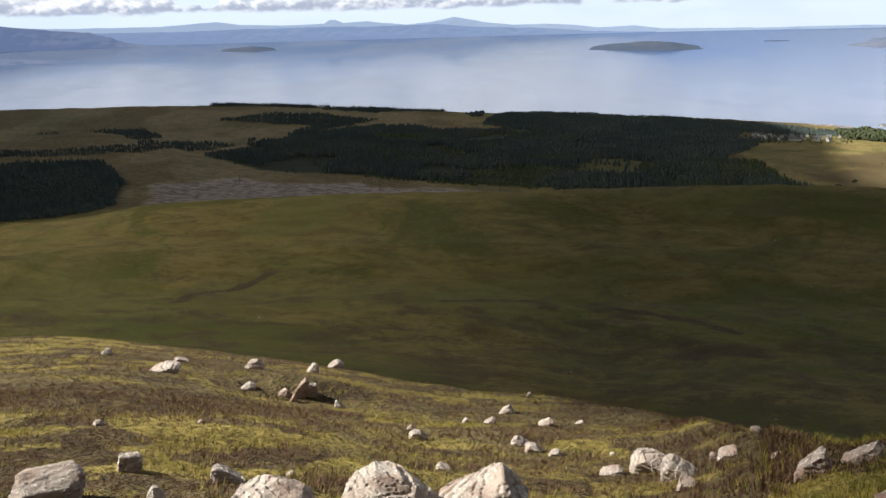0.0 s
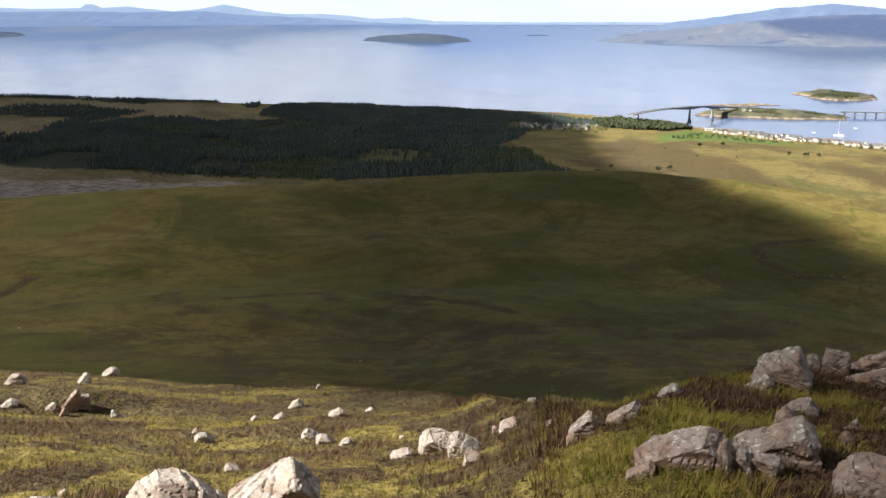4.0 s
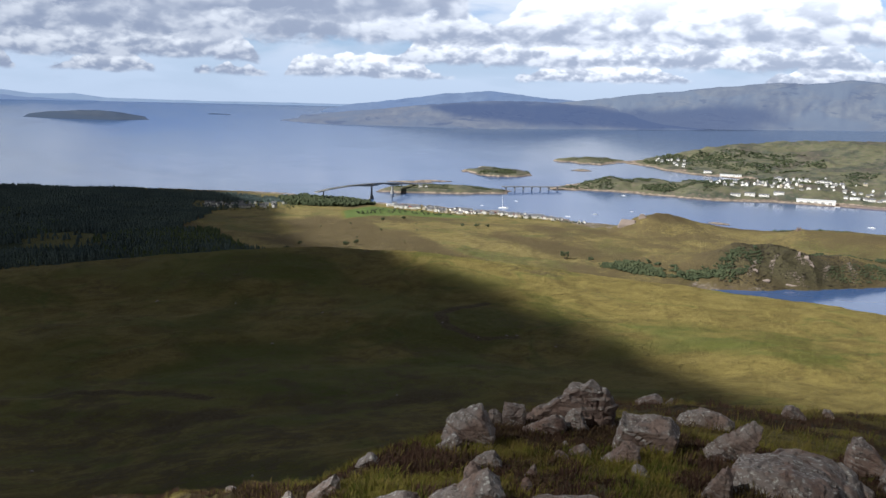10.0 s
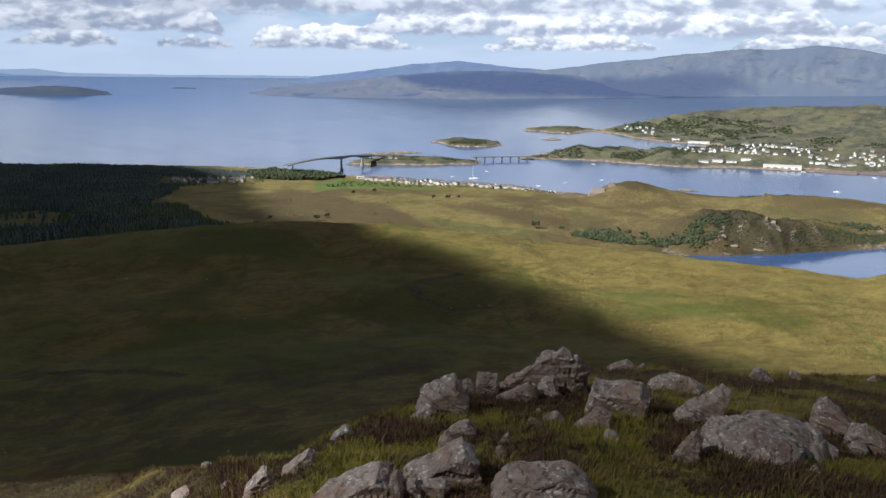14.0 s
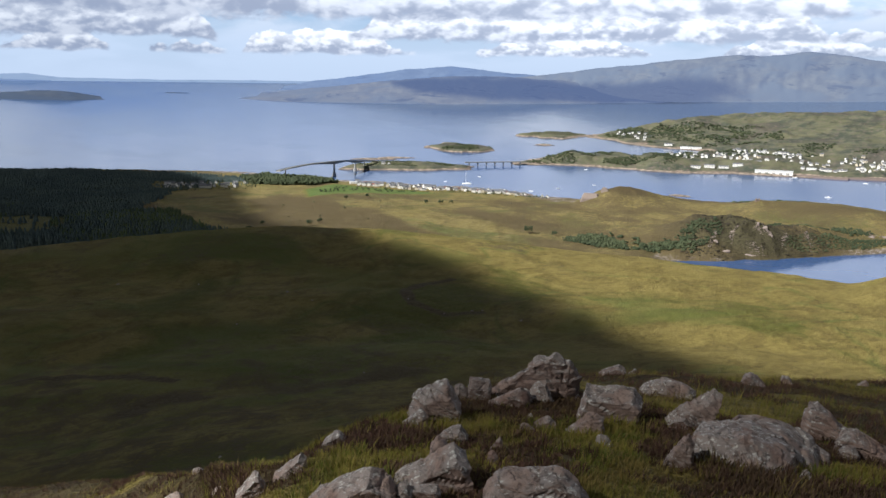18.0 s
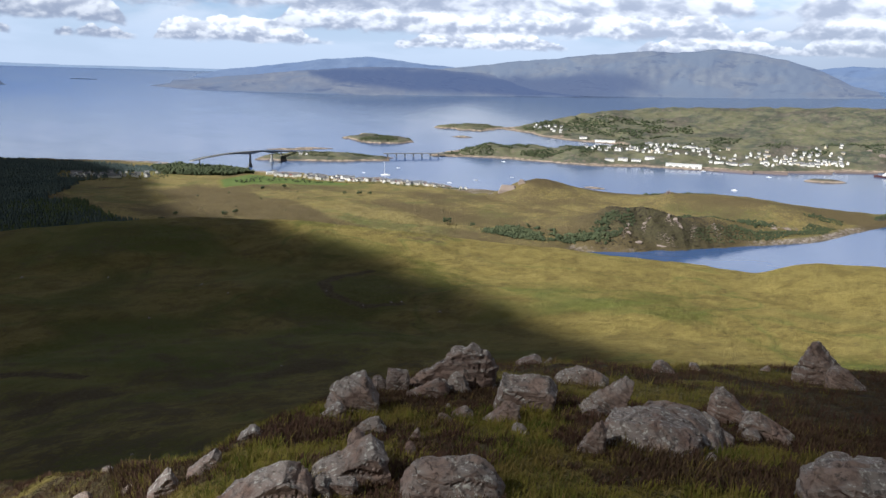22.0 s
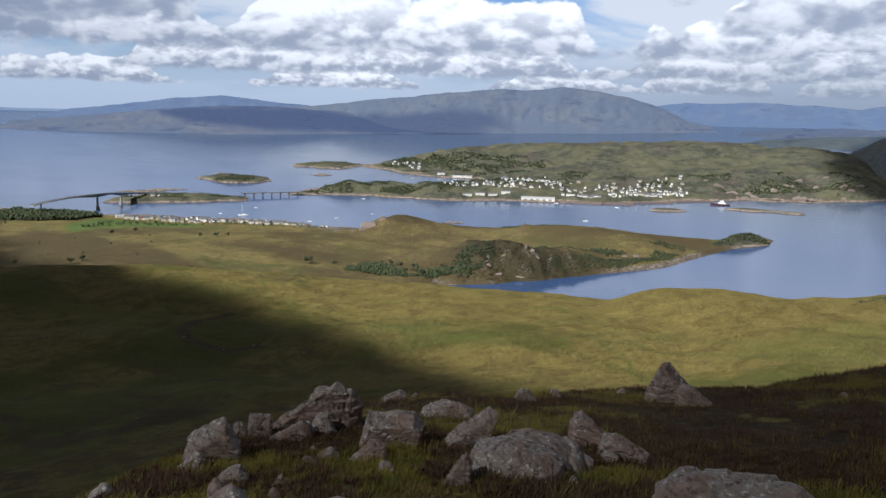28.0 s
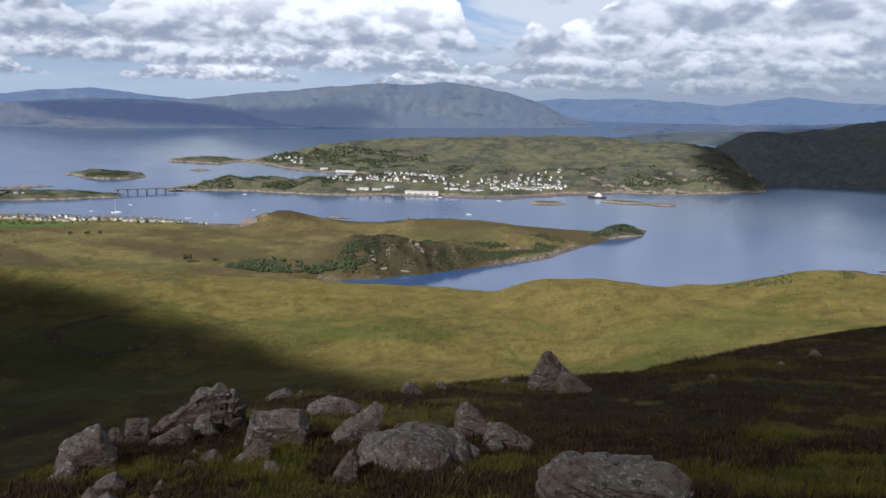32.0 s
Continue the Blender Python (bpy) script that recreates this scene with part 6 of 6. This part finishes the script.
rock(55.2, 9.1, 0.30, 0.16, "wedge", 0.7, "low stone beside the pointed wedge", 25)
rock(55.43, 7.2, 0.30, 0.36, "tilt", 0.7, "split end of the great slab", 26)
rock(59.3, 7.45, 0.96, 0.31, "slab", 0.95, "great cracked slab of pink sandstone with white lichen", 27, front=0.32)
rock(60.8, 8.0, 0.98, 0.30, "slab", 0.8, "back layer of the great slab", 28, front=0.4)
rock(62.84, 8.45, 0.62, 0.27, "back", 0.7, "broken end of the great slab", 29, front=0.35)
rock(64.63, 9.7, 0.56, 0.46, "back", 0.7, "pink boulder with a dark foot", 30)
rock(66.74, 9.1, 0.60, 0.27, "back", 0.7, "sloping stone beside the pink boulder", 31)
rock(65.94, 8.9, 0.24, 0.14, "dome", 0.7, "low stone in the grass", 32)
rock(69.5, 16.3, 1.00, 0.86, "pyramid", 0.8, "dark pyramid-shaped boulder on the rise", 33)
rock(71.2, 15.4, 0.66, 0.44, "back", 0.7, "sloping slab at the pyramid's foot", 34)
rock(74.9, 6.35, 1.28, 0.38, "plate", 0.55, "large flat-topped grey boulder with white lichen", 35)
rock(76.6, 6.8, 0.60, 0.34, "slab", 0.6, "far step of the flat-topped boulder", 36)
rock(38.54, 5.75, 0.58, 0.34, "tilt", 0.8, "rounded pink boulder in the heather", 137)
rock(38.7, 6.25, 0.28, 0.36, "dome", 0.8, "lichened cap stone on a boulder", 38)
rock(39.38, 7.5, 0.34, 0.19, "wedge", 0.6, "pale stone in green grass", 39)
rock(45.79, 5.22, 0.76, 0.32, "table", 0.6, "broad grey boulder with white lichen edge", 40, front=0.5)
rock(32.29, 5.25, 0.67, 0.30, "ramp", 0.7, "broad grey boulder spotted with lichen", 41)
rock(36.2, 5.35, 0.20, 0.20, "dome", 0.9, "low boulder at the edge of the drop", 42)
rock(37.6, 5.4, 0.24, 0.16, "block", 0.8, "dark lichened stone among heather", 43)
rock(25.22, 6.85, 0.31, 0.27, "wedge", 0.9, "grey boulder at the edge of the drop", 44)
rock(28.0, 6.9, 0.30, 0.22, "tilt", 0.8, "leaning grey stone at the edge of the drop", 45)
rock(31.11, 7.7, 0.24, 0.12, "wedge", 0.8, "small white stone at the edge of the drop", 46)
for a, r, w, h in ((42.56, 6.7, .13, .13), (42.73, 7.25, .15, .14), (46.08, 8.5, .26, .14), (44.91, 8.3, .17, .09), (50.39, 7.8, .19, .12), (50.6, 13.6, .45, .17), (50.9, 14.2, .14, .1), (51.9, 14.2, .16, .12), (48.0, 12.0, .14, .12), (59.8, 14.5, .4, .24), (61.8, 15.4, .22, .18), (66.2, 17.2, .2, .13), (63.7, 7.55, .11, .10),
                   (29.4, 5.1, .2, .12), (45.0, 9.0, .12, .08), (47.4, 11.2, .16, .14), (86.0, 26.0, .35, .2), (84.0, 22.0, .2, .12), (80.0, 18.0, .2, .1)):
    rock(a, r, w, h, "", 0.8, "small lichened stone in the grass")
# the slope on the other side
rock(-27.9, 6.65, 0.58, 0.30, "block", 0.8, "sunlit white-grey boulder on the slope", 51)
rock(-22.7, 8.1, 0.26, 0.22, "block", 0.8, "square white stone with a dark shadow side", 52)
rock(-16.32, 7.7, 0.34, 0.20, "back", 0.8, "pale lichened stone on the slope", 53)
rock(-13.77, 6.3, 0.80, 0.22, "dome", 0.7, "pale flat boulder on the slope", 54)
rock(-5.17, 6.55, 0.82, 0.45, "dome", 0.75, "rounded pale boulder on the slope", 55)
rock(-2.07, 7.0, 0.30, 0.24, "dome", 0.8, "low stone beside the rounded boulder", 56)
rock(2.26, 6.7, 0.92, 0.46, "ramp", 0.75, "large sunlit white boulder on the slope", 57)
rock(14.7, 10.3, 0.60, 0.22, "slab", 0.8, "sunlit white-grey boulder on the slope", 58)
rock(16.54, 9.4, 0.46, 0.27, "back", 0.8, "broken sunlit stone on the slope", 59)
rock(17.07, 8.6, 0.21, 0.15, "block", 0.8, "square sunlit stone in bright grass", 60)
for a, r, w, h in ((-23.1, 31.0, .45, .25), (-21.3, 6.7, .17, .15), (-20.7, 60, .9, .5), (-19.7, 22.7, .86, .2), (-18.4, 30.2, .5, .2), (-17.2, 60, .6, .4), (-14.3, 19.8, .4, .2), (-13.7, 30.5, .78, .34), (-9.6, 32.0, .48, .45), (-8.0, 42.0, .9, .45), (-7.9, 18.0, .25, .2), (-2.3, 13.4, .34, .2), (-2.9, 14.4, .14, .12),
                   (1.3, 17.1, .2, .14), (2.9, 17.4, .3, .12), (4.2, 20.2, .42, .26), (5.2, 13.3, .34, .15), (6.2, 12.7, .3, .15), (7.1, 17.6, .38, .18), (7.7, 12.4, .24, .09), (11.8, 10.2, .32, .11), (19.9, 9.7, .3, .13), (18.9, 10.1, .13, .08), (21.7, 13.5, .3, .16), (22.9, 8.2, .14, .06), (-24.2, 11.8, .16, .08), (-17.7, 12.3, .1, .06), (-11.9, 8.2, .12, .07), (-0.6, 9.6, .2, .09), (11.9, 12.5, .1, .06), (9.5, 18.5, .2, .1), (5.9, 26.4, .2, .22)):
    rock(a, r, w, h, "", 0.8, "sunlit pale stone on the heathery slope", 0, 0.3)
rock(-10.65, 19.5, 0.46, 0.56, "fang", 0.6, "dark crag breaking through the heather", 61)
rock(-9.9, 19.6, 0.34, 0.42, "block", 0.7, "dark crag breaking through the heather", 62)
rock(-11.8, 19.5, 0.36, 0.22, "wedge", 0.8, "dark crag breaking through the heather", 63)
rock(-11.2, 19.2, 0.22, 0.26, "tilt", 0.8, "dark crag breaking through the heather", 64)
# crags of the far knolls
rock(48.3, 1618, 34, 15, "block", 0.5, "bare pale rock face on the grassy knoll", 71, name="crag")
rock(49.3, 1630, 16, 10, "slab", 0.5, "bare pale rock face on the grassy knoll", 72, name="crag")
for a, r, w, h, s in ((59.5, 1318, 9, 5, 73), (59.1, 1322, 5, 6, 74), (59.9, 1300, 6, 3, 76), (57.6, 1296, 7, 3, 77), (56.6, 1262, 8, 4, 78), (57.2, 1250, 14, 3, 80), (58.8, 1262, 16, 3, 81), (65.6, 1462, 12, 3, 85), (66.4, 1478, 14, 4, 86)):
    rock(a, r, w, h, "", 1.0, "pale weathered crag above the loch shore", s, 0.5, name="crag")
for a, r, w, h in ((24.4, 560, 1.8, 1.0), (27.8, 640, 2.2, 1.1), (29.5, 610, 1.6, 0.8), (17.0, 700, 2.4, 1.2), (22.0, 690, 2.0, 1.2), (33.0, 420, 1.2, 0.7), (9.0, 330, 1.2, 0.7), (44.0, 560, 2.0, 0.9), (71.5, 420, 2.0, 0.8), (-13, 420, 1.5, 0.8), (38.6, 578, 1.6, 0.7), (40.6, 588, 2.4, 0.8), (41.3, 592, 2.0, 0.7), (36.1, 612, 1.8, 0.8), (47.2, 330, 1.0, 0.5), (22.9, 240, 0.9, 0.5)):
    rock(a, r, w, h, "", 0.8, "lone pale boulder far down the glen")
crag_spots = random.Random(91)
for k in range(26):
    a = 69.5 + 11.5 * crag_spots.random()
    shore_r = float(np.interp(a, [68.6, 73, 76.7, 80.5, 82.1], [2475, 2575, 2605, 2720, 2793]))
    size = crag_spots.uniform(12, 34)
    rock(a, shore_r + crag_spots.choice((22, 30, 60, 110, 170, 240)) + crag_spots.uniform(-8, 20), size, size * crag_spots.uniform(0.25, 0.5), "", 0.6, "grey-pink sea crag on the headland", 0, 0.4, "crag", 0.0, 81)
for ob in scene.objects:
    if ob.name.startswith("crag"):
        ob["group"] = "loch-side crags"


def scree():
    """Small pale stones fallen down the face of the knoll, in runs."""
    rng = np.random.default_rng(17)
    runs = [(59.5, 1325, 59.9, 1300), (59.0, 1322, 59.4, 1306), (57.8, 1310, 57.5, 1275), (56.6, 1290, 56.2, 1250), (60.8, 1330, 60.6, 1300), (58.4, 1275, 59.6, 1268), (65.2, 1470, 67.0, 1490), (61.9, 1360, 62.4, 1330)]
    az, r = [], []
    for a0, r0, a1, r1 in runs:
        f = rng.random(60)
        az.append(a0 + (a1 - a0) * f + rng.normal(0, 0.09, 60))
        r.append(r0 + (r1 - r0) * f + rng.normal(0, 4, 60))
    az, r = np.concatenate(az), np.concatenate(r)
    x, y = xy(az, r)
    shape = crown_clump(9)
    V, F = scatter([shape], np.stack([x, y, ground_z(az, r) - 0.2], -1), rng.uniform(0.8, 2.0, len(az)), np.full(len(az), 1.3), rng)
    return tagged(mesh_object("scree", V, F, CRAG, smooth=False), "pale scree down the knoll's rocky face", "scree", kind="stuff")


scree()


def spread(count, a0, a1, r0, r1, seed, power=1.0):
    rng = np.random.default_rng(seed)
    az = rng.uniform(a0, a1, count)
    r = (r0 ** power + (r1 ** power - r0 ** power) * rng.random(count)) ** (1 / power)
    x, y = xy(az, r)
    ok = np.ones(count, dtype=bool)
    for rx, ry, w in ROCKS:
        if w < 2:
            ok &= np.hypot(x - rx, y - ry) > 0.34 * w
    return rng, az[ok], r[ok]


def blades(name, label, mat, sets, per, height, width, lean, heath):
    """Tufts of thin bent blades; heath: grow where the heather is, or where it is not."""
    V, F, n = [], [], 0
    for count, a0, a1, r0, r1, power, grow, seed in sets:
        rng, az, r = spread(count, a0, a1, r0, r1, seed, power)
        x, y = xy(az, r)
        m = np.where((az < 24) & (r < 90), np.maximum(fbm(x, y, 1.1, 4, 41), fbm(x, y, 5.0, 4, 43) - 0.05), fbm(x, y, 1.1, 4, 41) + 0.2 * sstep(az, 58, 70)) > rng.normal(-0.02, 0.04, len(az)) + np.where(az < 24, rng.normal(0, 0.16, len(az)), 0)
        ok = m if heath else ~m | (rng.random(len(az)) < 0.12)
        az, r, x, y = az[ok], r[ok], x[ok], y[ok]
        z = ground_z(az, r)
        k = len(az)
        cx, cy, cz = (np.repeat(q, per) for q in (x, y, z))
        g = np.repeat(grow * rng.uniform(0.55, 1.1, k) * (1 + 0.9 * fbm(x, y, 0.7, 2, 47)), per)
        rad = rng.uniform(0, 0.10, k * per) * g
        ang = rng.uniform(0, 2 * np.pi, k * per)
        h = height * g * rng.uniform(0.55, 1.15, k * per)
        w = width * np.sqrt(g) * rng.uniform(0.7, 1.3, k * per)
        bx, by = cx + np.cos(ang) * rad, cy + np.sin(ang) * rad
        out = lean * h * rng.uniform(0.2, 1.2, k * per)
        wind = 0.18 * h
        tx, ty = np.cos(ang) * out + wind, np.sin(ang) * out
        px, py = -np.sin(ang) * w, np.cos(ang) * w
        pts = np.stack([np.stack([bx - px, by - py, cz - 0.03], -1), np.stack([bx + px, by + py, cz - 0.03], -1),
                        np.stack([bx + tx * .45 + px * .7, by + ty * .45 + py * .7, cz + h * .65], -1), np.stack([bx + tx * .45 - px * .7, by + ty * .45 - py * .7, cz + h * .65], -1),
                        np.stack([bx + tx, by + ty, cz + h], -1)], 1)
        V.append(pts.reshape(-1, 3))
        i = (np.arange(k * per) * 5)[:, None] + n
        F.append(np.concatenate([i + [0, 1, 2], i + [0, 2, 3], i + [3, 2, 4]]) if r0 < 5.5 else i + [0, 1, 4])
        n += k * per * 5
    return tagged(mesh_object(name, np.concatenate(V), np.concatenate(F), mat, smooth=False), label, "grass" if not heath else "heather", kind="stuff")


SETS = [(15000, 22, 96, 3.2, 10.5, 1.6, 0.8, 5), (12000, 30, 98, 9.5, 24, 1.5, 1.0, 6), (14000, -36, 26, 5.6, 17, 1.6, 0.6, 7), (14000, -36, 22, 15, 46, 1.5, 0.8, 8), (6000, 76, 100, 20, 48, 1.4, 1.4, 9)]
blades("grass", "long yellow-green deer grass between the rocks", GRASS, SETS, 11, 0.095, 0.0042, 1.15, False)
blades("heather", "brown heather tufts between the rocks", HEATHER, SETS, 11, 0.085, 0.0066, 1.0, True)
